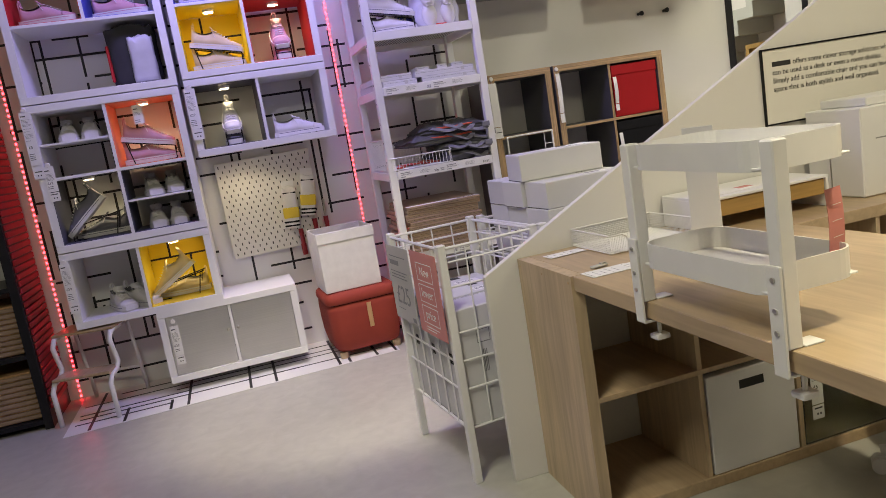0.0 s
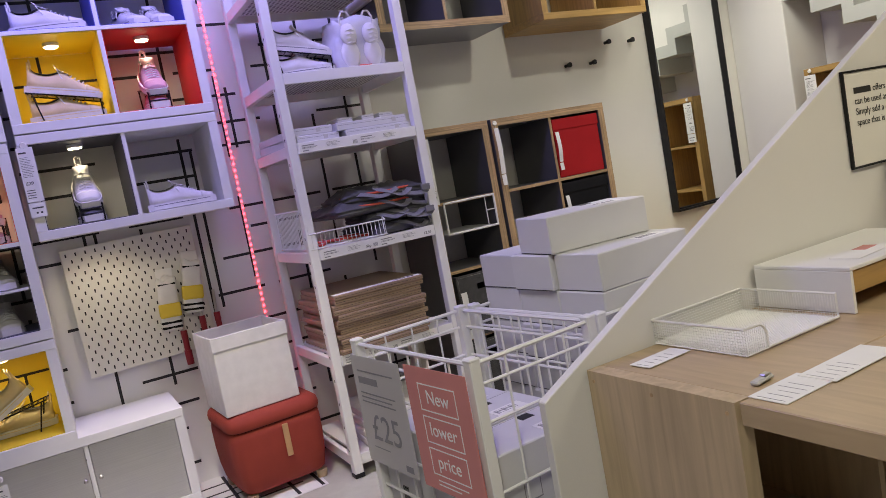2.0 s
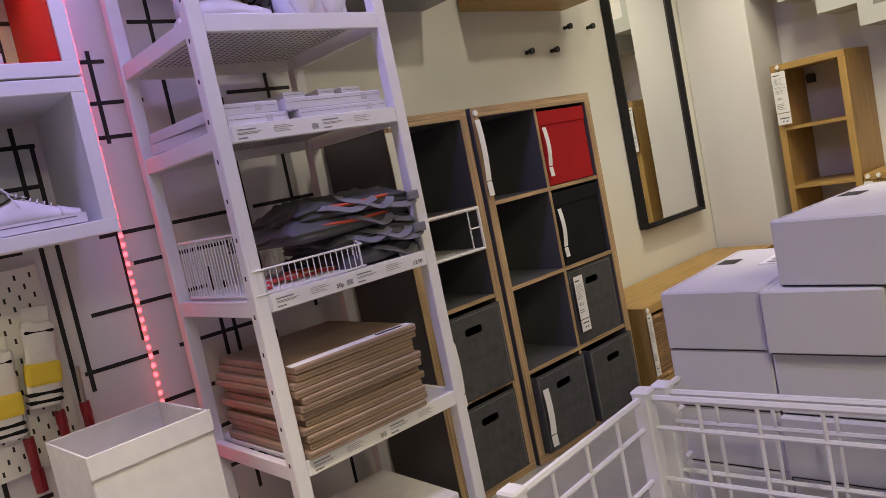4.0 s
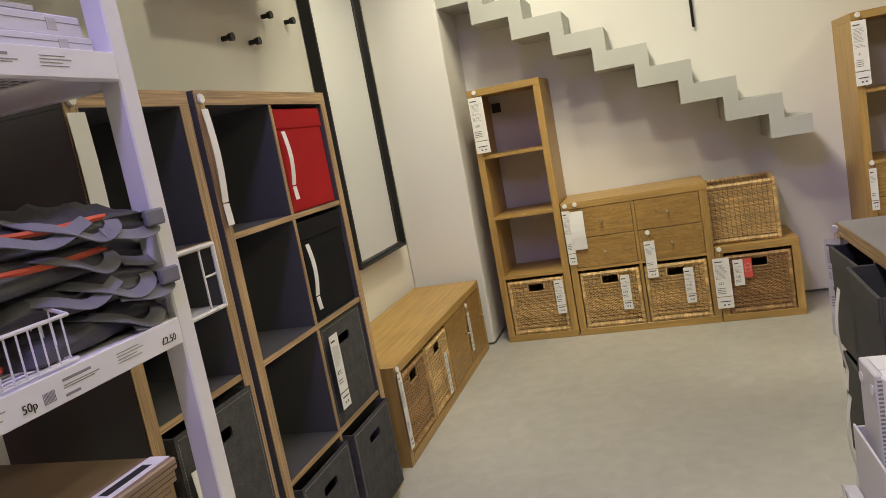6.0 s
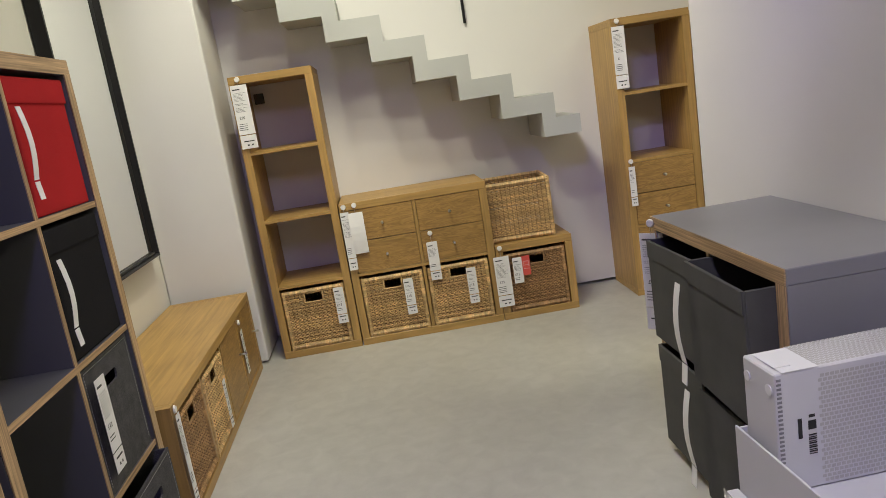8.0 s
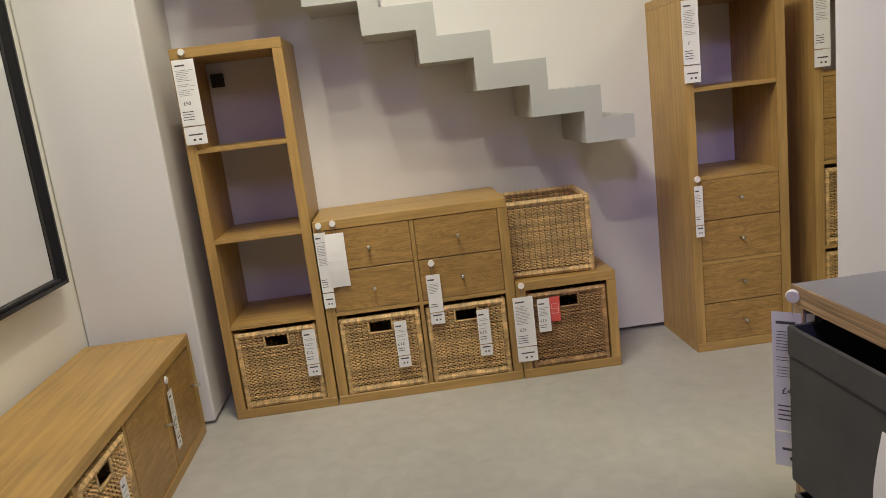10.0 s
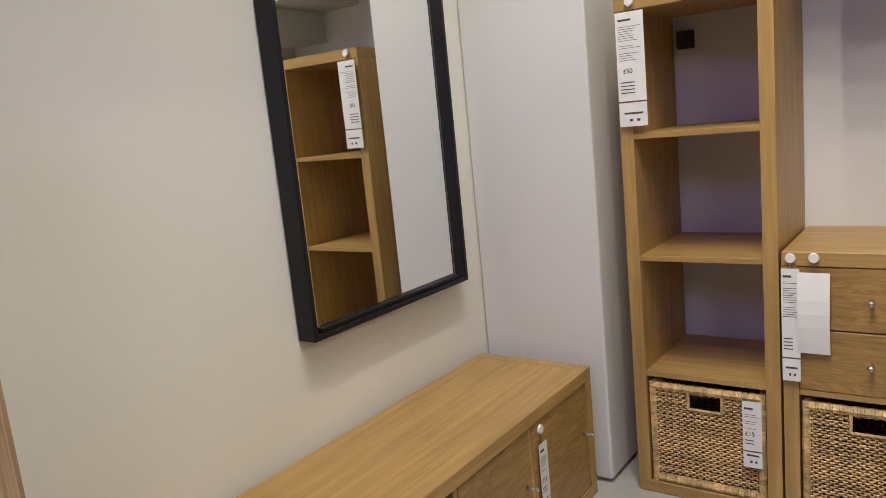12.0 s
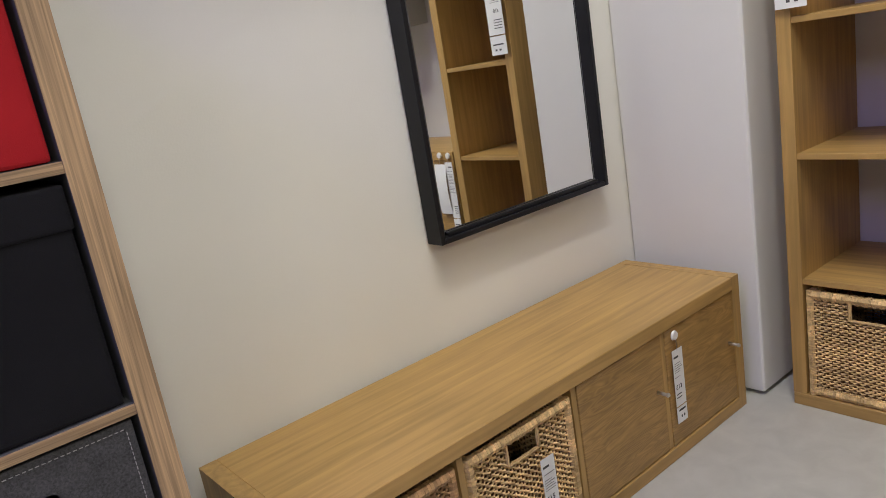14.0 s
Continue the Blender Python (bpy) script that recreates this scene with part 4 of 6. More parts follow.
    for a, b in zip(rows, rows[1:]):
        for k in range(6):
            tongue.faces.new((a[k], a[(k + 1) % 6], b[(k + 1) % 6], b[k]))
    tongue.faces.new(rows[-1])
    stripes = []
    for s in (-1, 1):
        stripe = bmesh.new()
        pts = [(u / 14 * L, s * (half(u / 14) + 0.0056), 0.020) for u in range(1, 14)]
        for a, b in zip(pts, pts[1:]):
            q = [stripe.verts.new((p[0], p[1], p[2] + dz)) for p, dz in ((a, -0.0015), (b, -0.0015), (b, 0.0015), (a, 0.0015))]
            stripe.faces.new(q)
        stripes.append(("sole_stripe", mesh_of("sole_stripe", stripe, trim if name != "white" else SHOELINE)))
    return [("sole", mesh_of("sole", sole, SHOESOLE)), ("upper", mesh_of("upper", upper, canvas, True)), ("opening_shade", mesh_of("opening_shade", lining, SHOESHADE)),
            ("toe_cap", mesh_of("toe_cap", cap, trim, True)), ("laces", mesh_of("laces", laces, SHOESOLE)), ("heel_tab", mesh_of("heel_tab", tab, canvas)), ("tongue", mesh_of("tongue", tongue, canvas, True)), *stripes]


SHOESOLE = material("white_shoe_rubber", (0.74, 0.73, 0.71), 0.55, vary=0.05, scale=20)
SHOESHADE = material("shoe_lining_shade", (0.10, 0.10, 0.11), 0.9)
SHOELINE = material("grey_sole_line", (0.18, 0.18, 0.22), 0.6)
CANVAS_W = material("white_canvas", (0.74, 0.73, 0.72), 0.85, vary=0.05, scale=20, bump=0.2, bump_scale=900)
CANVAS_P = material("pink_canvas", (0.62, 0.34, 0.40), 0.85, vary=0.05, scale=20, bump=0.2, bump_scale=900)
CANVAS_G = material("grey_canvas", (0.16, 0.16, 0.19), 0.85, vary=0.05, scale=20, bump=0.2, bump_scale=900)
CANVAS_Y = material("cream_canvas", (0.74, 0.62, 0.36), 0.85, vary=0.05, scale=20, bump=0.2, bump_scale=900)
SHOES = {"white": sneaker_meshes("white", CANVAS_W, SHOESOLE), "pink": sneaker_meshes("pink", CANVAS_P, CANVAS_P), "grey": sneaker_meshes("grey", CANVAS_G, CANVAS_G), "cream": sneaker_meshes("cream", CANVAS_Y, CANVAS_Y)}
SHOELABEL = {"white": "white canvas low sneaker on a display shelf", "pink": "pink canvas sneaker on a display shelf", "grey": "dark grey canvas sneaker on a display shelf", "cream": "cream canvas sneaker on a display shelf"}


def sneaker(kind, m, label=""):
    t = thing("sneaker", label or SHOELABEL[kind], "shoe", m, "display shoes")
    for n, me in SHOES[kind]:
        part(n, me, SHOESOLE, t)
    return t


def shoe_rack(m):
    """A sloping black wire holder: two tiers, leaning along +x."""
    t = thing("shoe_holder", "black wire shoe holder tilting one shoe over another", "shoe holder", m, "black shoe holders")
    for y in (-0.042, 0.042):
        bm = bmesh.new()
        tube(bm, [(0.0, y, 0.125), (0.24, y, 0.075), (0.262, y, 0.070), (0.262, y, 0.003), (0.20, y, 0.003)], 0.0032, 6)
        tube(bm, [(0.02, y, 0.12), (0.045, y, 0.003)], 0.0032, 6)
        part("side_rail", bm, BLACKMETAL, t)
    for k in range(8):
        x = 0.005 + k * 0.033
        part("cross_bar", tube(bmesh.new(), [(x, -0.042, 0.125 - x * 0.21), (x, 0.042, 0.125 - x * 0.21)], 0.0026, 5), BLACKMETAL, t)
    for z in (0.010, 0.034, 0.055):
        part("end_bar", tube(bmesh.new(), [(0.262, -0.042, z), (0.268, -0.03, z), (0.268, 0.03, z), (0.262, 0.042, z)], 0.0030, 5), BLACKMETAL, t)
    return t


def on(unit, i, j, x, y, z=0.0, rz=0, ry=0, rx=0):
    return unit.matrix_world @ pose(cell_at(i) + x, y, cell_at(j) + z, rx, ry, rz)


def pair_on_rack(unit, i, j, kind, x=0.03, rz=0, y=0.12):
    shoe_rack(on(unit, i, j, x, y, 0.004, rz))
    m = on(unit, i, j, x, y, 0.004, rz)
    sneaker(kind, m @ pose(0.0, 0, 0.126, 0, 12, 0))
    sneaker(kind, m @ pose(0.0, 0.0, 0.0))


pair_on_rack(shoe_mid, 1, 1, "pink")
shoe_rack(on(shoe_low, 1, 0, 0.30, 0.16, 0.004, 174))
sneaker("cream", on(shoe_low, 1, 0, 0.255, 0.13, 0.175, 174, 33), "cream canvas sneaker tilted steeply on a wire holder")
sneaker("cream", on(shoe_low, 1, 0, 0.31, 0.23, 0.004, 176))
pair_on_rack(shoe_top2, 0, 0, "cream", 0.04, -6)
shoe_rack(on(shoe_right, 0, 0, 0.17, 0.30, 0.004, -90)), sneaker("white", on(shoe_right, 0, 0, 0.17, 0.29, 0.170, -90, 24)), sneaker("grey", on(shoe_right, 0, 0, 0.17, 0.30, 0.004, -90))
shoe_rack(on(shoe_top2, 1, 0, 0.17, 0.30, 0.004, -90)), sneaker("pink", on(shoe_top2, 1, 0, 0.17, 0.29, 0.170, -90, 24)), sneaker("pink", on(shoe_top2, 1, 0, 0.17, 0.30, 0.004, -90))
shoe_rack(on(shoe_mid, 0, 0, 0.30, 0.14, 0.004, 180))
sneaker("grey", on(shoe_mid, 0, 0, 0.235, 0.12, 0.205, 176, 42), "dark grey canvas sneaker leaning on a wire holder")
sneaker("grey", on(shoe_mid, 0, 0, 0.31, 0.22, 0.004, 178))
sneaker("white", on(shoe_right, 1, 0, 0.045, 0.12, 0.002, -8))
for x in (0.10, 0.21):
    sneaker("white", on(shoe_mid, 0, 1, x, 0.33, 0.176, -82))
    sneaker("white", on(shoe_mid, 1, 0, x, 0.33, 0.176, -80))
    sneaker("white", on(shoe_mid, 1, 0, x, 0.33, 0.001, -84))
sneaker("white", on(shoe_low, 0, 0, 0.13, 0.30, 0.001, -65)), sneaker("white", on(shoe_low, 0, 0, 0.20, 0.30, 0.001, -50))
sneaker("white", on(shoe_top2, 0, 1, 0.04, 0.12, 0.004, -10)), sneaker("white", on(shoe_top2, 1, 1, 0.10, 0.32, 0.004, -75)), sneaker("white", on(shoe_top2, 1, 1, 0.22, 0.32, 0.004, -80))
sneaker("pink", on(shoe_top, 0, 1, 0.04, 0.12, 0.004, -10)), sneaker("pink", on(shoe_top, 1, 1, 0.04, 0.12, 0.004, -10))


def soft_lump(w, d, h, seed, sub=2, rough=0.10):
    """A soft, creased, rounded bundle."""
    bm = bmesh.new()
    bmesh.ops.create_cube(bm, size=1)
    bmesh.ops.subdivide_edges(bm, edges=bm.edges[:], cuts=7, use_grid_fill=True)
    for v in bm.verts:
        p = v.co.copy()
        q = Vector([math.copysign(abs(c * 2) ** 0.85, c) * 0.5 for c in p])
        k = 1 - 0.18 * max(0, (abs(p.x) ** 2 + abs(p.y) ** 2) - 0.22) / 0.3
        n = noise.noise(Vector((p.x * 3 + seed, p.y * 3, p.z * 5))) * rough + noise.noise(Vector((p.x * 9, p.y * 9 + seed, p.z * 12))) * rough * 0.4
        v.co = Vector((q.x * w * k * (1 + n), q.y * d * k * (1 + n), max(0, (q.z + 0.5) * h * (1 + 1.4 * n * (p.z + 0.5)))))
    return bm


BAGCLOTH = material("clear_frosted_bag", (0.60, 0.60, 0.66), 0.35, vary=0.1, scale=10)
bag = thing("shoe_bag", "dark bag with white shoes packed inside", "bag", on(shoe_top, 0, 0, 0.53, 0.20, 0.0))
part("body", soft_lump(0.26, 0.24, 0.30, 3, rough=0.08), GREYCLOTH, bag, smooth=True)
part("front_pocket", soft_lump(0.13, 0.06, 0.23, 9), BAGCLOTH, bag, smooth=True).location = (0.05, -0.11, 0.01)
part("red_side", block(-0.128, -0.112, -0.09, 0.05, 0.03, 0.22, 0.005), CRIMSON, bag)

# labels of the display
price_tag(shoe_right.matrix_world @ pose(0.022, -0.004, 0.372), "£29", w=0.058, h=0.21, low=0.06, drop=0.01)
price_tag(shoe_low.matrix_world @ pose(0.020, -0.004, 0.372), "£29", w=0.050, h=0.21, low=0.06, drop=0.01)
price_tag(shoe_mid.matrix_world @ pose(0.010, -0.004, 0.745), "£5", w=0.050, h=0.27, low=0.07, drop=0.01)
price_tag(shoe_mid.matrix_world @ pose(0.055, 0.004, 0.46), "£12", w=0.050, h=0.13, low=0.05, drop=0.01)
price_tag(shoe_mid.matrix_world @ pose(cell_at(1) + 0.145, 0.05, 0.700), "", w=0.050, h=0.10, low=0, button=False, drop=0.0)
price_tag(shoe_alu.matrix_world @ pose(0.075, 0.002, 0.345), "£22", w=0.046, h=0.17, low=0.05, drop=0.03)

# ---------- pegboard ----------
peg = thing("pegboard", "cream slotted pegboard holding socks and tools", "pegboard", pose(0.580, YW - 0.045, 0.634, 0, -1.0, 0))
part("board", block(0, 0.565, 0, 0.010, 0, 0.58, 0.004, 2), CREAM, peg)
for x in (0.04, 0.51):
    part("standoff", block(x, x + 0.02, 0.0102, 0.044, 0.27, 0.29, 0.002), WHITE, peg)
bm = bmesh.new()
for r in range(19):
    for c in range(14):
        x, z = 0.022 + c * 0.040 + (0.020 if r % 2 else 0), 0.024 + r * 0.0295
        if x < 0.552:
            boxed(bm, x - 0.0030, x + 0.0030, -0.0003, 0.001, z - 0.0078, z + 0.0078)
tagged(part("slot_pattern", bm, BLACKLINE, peg, "dark slots"), kind="stuff")
SOCKYELLOW = material("yellow_sock_band", (0.74, 0.55, 0.06), 0.8, vary=0.05)


def sock_bundle(x, z, rz, seed):
    t = thing("sock_pair", "white socks with black stripes and a yellow band", "socks", peg.matrix_world @ pose(x, -0.001, z, 0, rz, 0) @ Matrix.Scale(1.15, 4), "hanging socks")
    a = part("sock", soft_lump(0.075, 0.035, 0.14, seed, rough=0.12), CANVAS_W, t, smooth=True)
    a.location = (0, -0.020, -0.01)
    b = part("cuff", soft_lump(0.078, 0.038, 0.060, seed + 2, rough=0.05), CANVAS_W, t, smooth=True)
    b.location = (-0.004, -0.021, -0.075)
    part("yellow_band", block(-0.042, 0.040, -0.044, -0.002, -0.022, 0.036, 0.010, 2), SOCKYELLOW, t)
    for zz in (-0.066, -0.046):
        part("stripe", block(-0.043, 0.037, -0.0425, -0.002, zz, zz + 0.010, 0.004), BLACKCLOTH, t)
    part("dark_cuff", block(-0.034, 0.034, -0.038, -0.004, 0.108, 0.118, 0.004), BLACKCLOTH, t)
    part("hang_card", block(-0.032, 0.032, -0.004, -0.002, 0.11, 0.175, 0.001), PAPER, t)


def handle_tool(x, z, rz):
    t = thing("hand_tool", "tool with a dark red handle hanging on a pegboard", "tool", peg.matrix_world @ pose(x, -0.001, z, 0, rz, 0) @ Matrix.Scale(1.35, 4), "hanging tools")
    bm = bmesh.new()
    pts = [(0, -0.014, 0.0), (0.002, -0.014, -0.03), (0.004, -0.014, -0.07), (0.006, -0.014, -0.105), (0.007, -0.014, -0.12)]
    for (p, q), rr in zip(zip(pts, pts[1:]), (0.011, 0.010, 0.0125, 0.012)):
        tube(bm, [p, q], rr, 10)
    part("handle", bm, RUSTRED, t)
    part("shaft", tube(bmesh.new(), [(0, -0.014, 0), (0, -0.014, 0.08)], 0.005, 8), CHROME, t)


RUSTRED = material("dark_red_handle", (0.22, 0.012, 0.02), 0.45)
sock_bundle(0.385, 0.205, 4, 2), sock_bundle(0.500, 0.262, 8, 6)
handle_tool(0.420, 0.105, 4), handle_tool(0.515, 0.150, 4), handle_tool(0.585, 0.150, 4)

# ---------- step stool ----------
stool = thing("step_stool", "white metal step stool with wooden treads", "stool", pose(-0.462, 5.120, 0.003, 0, 0, -14))
for x in (0.012, 0.315):
    bm = bmesh.new()
    tube(bm, [(x, 0.0, 0), (x, -0.005, 0.19), (x, 0.03, 0.225), (x, 0.10, 0.235), (x, 0.14, 0.27), (x, 0.115, 0.34), (x, 0.10, 0.40), (x, 0.13, 0.435), (x, 0.20, 0.44), (x, 0.36, 0.445)], 0.0135, 8)
    part("front_leg", bm, WHITEMETAL, stool, smooth=True)
    part("rear_leg", tube(bmesh.new(), [(x, 0.36, 0.445), (x, 0.40, 0.25), (x, 0.44, 0.0)], 0.011, 8), WHITEMETAL, stool, smooth=True)
part("rear_bar", tube(bmesh.new(), [(0.012, 0.41, 0.15), (0.315, 0.41, 0.15)], 0.008, 8), WHITEMETAL, stool)
part("top_tread", block(0.0, 0.327, 0.13, 0.36, 0.447, 0.463, 0.006, 2), PALEOAK, stool)
part("low_tread", block(0.012, 0.315, 0.005, 0.15, 0.238, 0.254, 0.006, 2), PALEOAK, stool)

# ---------- ottoman and fabric box ----------
ott = thing("ottoman", "rust red storage ottoman with rounded edges", "ottoman", pose(1.022, 5.060, 0.003, 0, 0, 3))


def cushion(rows, mid=0.21, power=7.5, n=48):
    """A soft square body: rows of (height, half width) lofted with rounded corners."""
    bm, rings = bmesh.new(), []
    for z, half in rows:
        ring = []
        for k in range(n):
            a = math.tau * k / n
            c, s = math.cos(a), math.sin(a)
            r = half / (abs(c) ** power + abs(s) ** power) ** (1 / power)
            ring.append(bm.verts.new((mid + r * c, mid + r * s, z)))
        rings.append(ring)
    for a, b in zip(rings, rings[1:]):
        for k in range(n):
            bm.faces.new((a[k], a[(k + 1) % n], b[(k + 1) % n], b[k]))
    bm.faces.new(rings[0][::-1]), bm.faces.new(rings[-1])
    return bm


part("body", cushion(((0.035, 0.165), (0.038, 0.178), (0.055, 0.192), (0.12, 0.203), (0.20, 0.208), (0.28, 0.209), (0.310, 0.206), (0.318, 0.196))), RUST, ott, smooth=True)
part("lid", cushion(((0.320, 0.196), (0.322, 0.208), (0.330, 0.2125), (0.350, 0.213), (0.368, 0.208), (0.380, 0.194), (0.386, 0.165), (0.388, 0.10))), RUST, ott, smooth=True)
part("lid_seam", cushion(((0.3185, 0.203), (0.3215, 0.203))), BLACKCLOTH, ott)
part("pull_strap", block(0.22, 0.246, -0.008, -0.003, 0.16, 0.305, 0.002), LEATHER, ott, "tan leather pull strap")
for x in (0.05, 0.37):
    for y in (0.05, 0.37):
        bm = bmesh.new()
        bmesh.ops.create_cone(bm, cap_ends=True, segments=16, radius1=0.022, radius2=0.026, depth=0.035, matrix=Matrix.Translation((x, y, 0.0175)))
        part("foot", bm, PALEOAK, ott, "pale wooden foot")
wb = thing("fabric_box", "white open fabric box standing on the ottoman", "storage box", pose(1.036, 5.115, 0.392, 0, 0, 3))
for nme, b in (("front", block(0, 0.33, 0, 0.006, 0, 0.345, 0.003)), ("back", block(0, 0.33, 0.325, 0.331, 0, 0.345, 0.003)), ("left_side", block(0, 0.006, 0.006, 0.325, 0, 0.345, 0.002)),
               ("right_side", block(0.324, 0.33, 0.006, 0.325, 0, 0.345, 0.002)), ("base", block(0.006, 0.324, 0.006, 0.325, 0, 0.006, 0)), ("hem", block(-0.003, 0.333, -0.005, -0.0002, 0.285, 0.347, 0.002))):
    part(nme, b, CANVAS_W, wb)

# ---------- steel rack with goods ----------
rack = thing("storage_rack", "tall white steel rack stacked with goods", "rack", pose(1.481, 4.945, 0.003))
RW, RD = 0.648, 0.560
for x in (0, RW - 0.042):
    for y in (0, RD - 0.042):
        p = part("post", block(x, x + 0.042, y, y + 0.042, 0, 2.5, 0.003), WHITEMETAL, rack)
        if y == 0:
            for k in range(22):
                z = 0.12 + k * 0.105
                for b in (block(x - 0.0004 if x == 0 else x + 0.0418, x + 0.0002 if x == 0 else x + 0.0424, 0.017, 0.025, z, z + 0.012, 0),):
                    part("peg_hole", b, BLACKLINE, p)
PERF = bmesh.new()
for i in range(26):
    for j in range(22):
        boxed(PERF, 0.055 + i * 0.021, 0.065 + i * 0.021, 0.03 + j * 0.023, 0.042 + j * 0.023, -0.0006, 0.0002)
PERF = mesh_of("perforation", PERF, SLATETOP)
for z, rail in ((0.10, False), (0.545, True), (1.012, True), (1.470, True), (1.763, False), (2.16, False)):
    s = part("shelf", block(0.042, RW - 0.042, 0.004, RD - 0.004, z - 0.012, z, 0.001), WHITEMETAL, rack)
    pf = part("perforation", PERF, SLATETOP, s)
    pf.location.z = z - 0.0123
    tagged(pf, kind="stuff")
    part("front_rail", block(0.042, RW - 0.042, 0.0, 0.014, z - 0.045, z + 0.002, 0.002), WHITEMETAL, s)
    part("rear_rail", block(0.042, RW - 0.042, RD - 0.014, RD, z - 0.045, z + 0.002, 0.002), WHITEMETAL, s)
    for x in (0.004, RW - 0.030):
        part("side_rail", block(x, x + 0.024, 0.042, RD - 0.042, z - 0.050, z - 0.004, 0.002), WHITEMETAL, s)
    if rail:
        lab = part("label_strip", block(0.046, RW - 0.046, -0.004, -0.0005, z - 0.043, z + 0.002, 0.001), PAPER, s, "white shelf label strip")
        rows = []
        for x0 in (0.06, 0.33):
            rows += [(x0, x0 + 0.055, z - 0.014, z - 0.010), (x0, x0 + 0.070, z - 0.0205, z - 0.0190), (x0, x0 + 0.060, z - 0.0240, z - 0.0225), (x0, x0 + 0.028, z - 0.036, z - 0.032)]
            rows += [(x0 + 0.11, x0 + 0.11 + q, z - 0.012 - 0.005 * k, z - 0.0108 - 0.005 * k) for k, q in enumerate((0.05, 0.062, 0.044, 0.055))]
        for k in range(10):
            rows.append((0.292 + k * 0.0022, 0.293 + k * 0.0022, z - 0.034, z - 0.018))
        tagged(part("shelf_print", bars(rows, -0.0042), GREYINK, lab, "small grey print"), kind="stuff")
        if z > 0.9 and z < 1.1:
            printed("price", "50p", 0.017, INK, lab, 0.268, -0.0048, z - 0.027)
            printed("price", "£2.50", 0.017, INK, lab, 0.565, -0.0048, z - 0.027)
for x in (0.0, RW - 0.042):
    for y in (0, RD - 0.042):
        part("foot_cap", block(x - 0.002, x + 0.044, y - 0.002, y + 0.044, 0, 0.02, 0.002), BLACKMETAL, rack)

# flat-packed cardboard stack on the lower shelf
for k in range(12):
    dx, dy = rnd.uniform(-0.009, 0.009), rnd.uniform(-0.009, 0.009)
    t = thing("flat_carton", "flat brown cardboard carton in a wrapped stack", "carton", pose(1.535 + dx, 4.93 + dy, 0.551 + k * 0.0216, 0, 0, rnd.uniform(-1, 1)), "flat cardboard cartons")
    part("board", block(0, 0.43, 0, 0.50, 0.0003, 0.0210, 0.003), KRAFT, t)
    part("flap_seam", block(0.002, 0.428, -0.0006, 0.0, 0.010, 0.0110, 0), BLACKLINE, t)
    if k == 11:
        part("white_band", block(0.0, 0.43, 0.012, 0.052, 0.0211, 0.0218, 0), PAPER, t, "white printed band")
        part("band_print", block(0.30, 0.40, 0.024, 0.042, 0.0218, 0.0221, 0), INK, t)
# packs on the lowest shelf
for k in range(4):
    t = thing("flat_pack", "clear wrapped white flat pack", "pack", pose(1.575 + 0.01 * k, 4.93 + 0.008 * (k % 2), 0.107 + k * 0.034, 0, 0, rnd.uniform(-4, 4)), "wrapped flat packs")
    part("sleeve", block(0, 0.40, 0, 0.42, 0, 0.033, 0.006, 2), CANVAS_W if k % 2 else BOX, t)
    part("label", block(0.05, 0.16, -0.0005, 0, 0.008, 0.024, 0), GREYINK, t)

# wire tray with red packs, and rucksacks
wt = thing("wire_tray", "small white wire basket holding red packs", "basket", pose(1.492, 4.945, 1.019, 0, 0, 0))
bm = bmesh.new()
W, D, HT = 0.36, 0.44, 0.175
for k in range(22):
    y = 0.012 + k * (D - 0.024) / 21
    tube(bm, [(0.0, y, 0.004), (0.0, y, HT)], 0.0018, 4), tube(bm, [(W, y, 0.004), (W, y, HT if y > 0.30 else 0.07 + y * (HT - 0.07) / 0.30)], 0.0018, 4)
    tube(bm, [(0.0, y, 0.004), (W, y, 0.004)], 0.0018, 4)
for k in range(18):
    x = 0.012 + k * (W - 0.024) / 17
    tube(bm, [(x, D, 0.004), (x, D, HT)], 0.0018, 4), tube(bm, [(x, 0.0, 0.004), (x, 0.0, 0.07)], 0.0018, 4)
tagged(part("wire_grid", bm, WHITEMETAL, wt, "thin white wires"), kind="stuff")
bm = bmesh.new()
tube(bm, [(0, 0, 0.07), (0, 0.0, HT), (0, D, HT), (W, D, HT), (W, 0.30, HT), (W, 0, 0.07)], 0.0035, 6, True)
tube(bm, [(0, 0, 0.004), (0, D, 0.004), (W, D, 0.004), (W, 0, 0.004)], 0.0035, 6, True)
part("rim", bm, WHITEMETAL, wt)
for k in range(7):
    t = thing("small_pack", "small red and white packet in a wire basket", "packet", pose(1.520 + 0.045 * k, 5.02 + 0.05 * (k % 3), 1.026 + 0.006 * (k % 2), 0, 0, rnd.uniform(-40, 40)), "red packets")
    part("wrap", block(0, 0.055, 0, 0.085, 0, 0.010, 0.003), REDCARD, t)
    part("paper_label", block(0.008, 0.047, 0.01, 0.04, 0.0101, 0.0108, 0), PAPER, t)

BAGGREY = material("grey_nylon", (0.085, 0.085, 0.095), 0.6, spread=0.4, vary=0.12, scale=14, bump=0.3, bump_scale=300)
STRAP = material("pale_grey_webbing", (0.19, 0.19, 0.215), 0.7, vary=0.06, scale=20, bump=0.3, bump_scale=800)
ORANGE = material("orange_zip_tape", (0.62, 0.09, 0.04), 0.6)


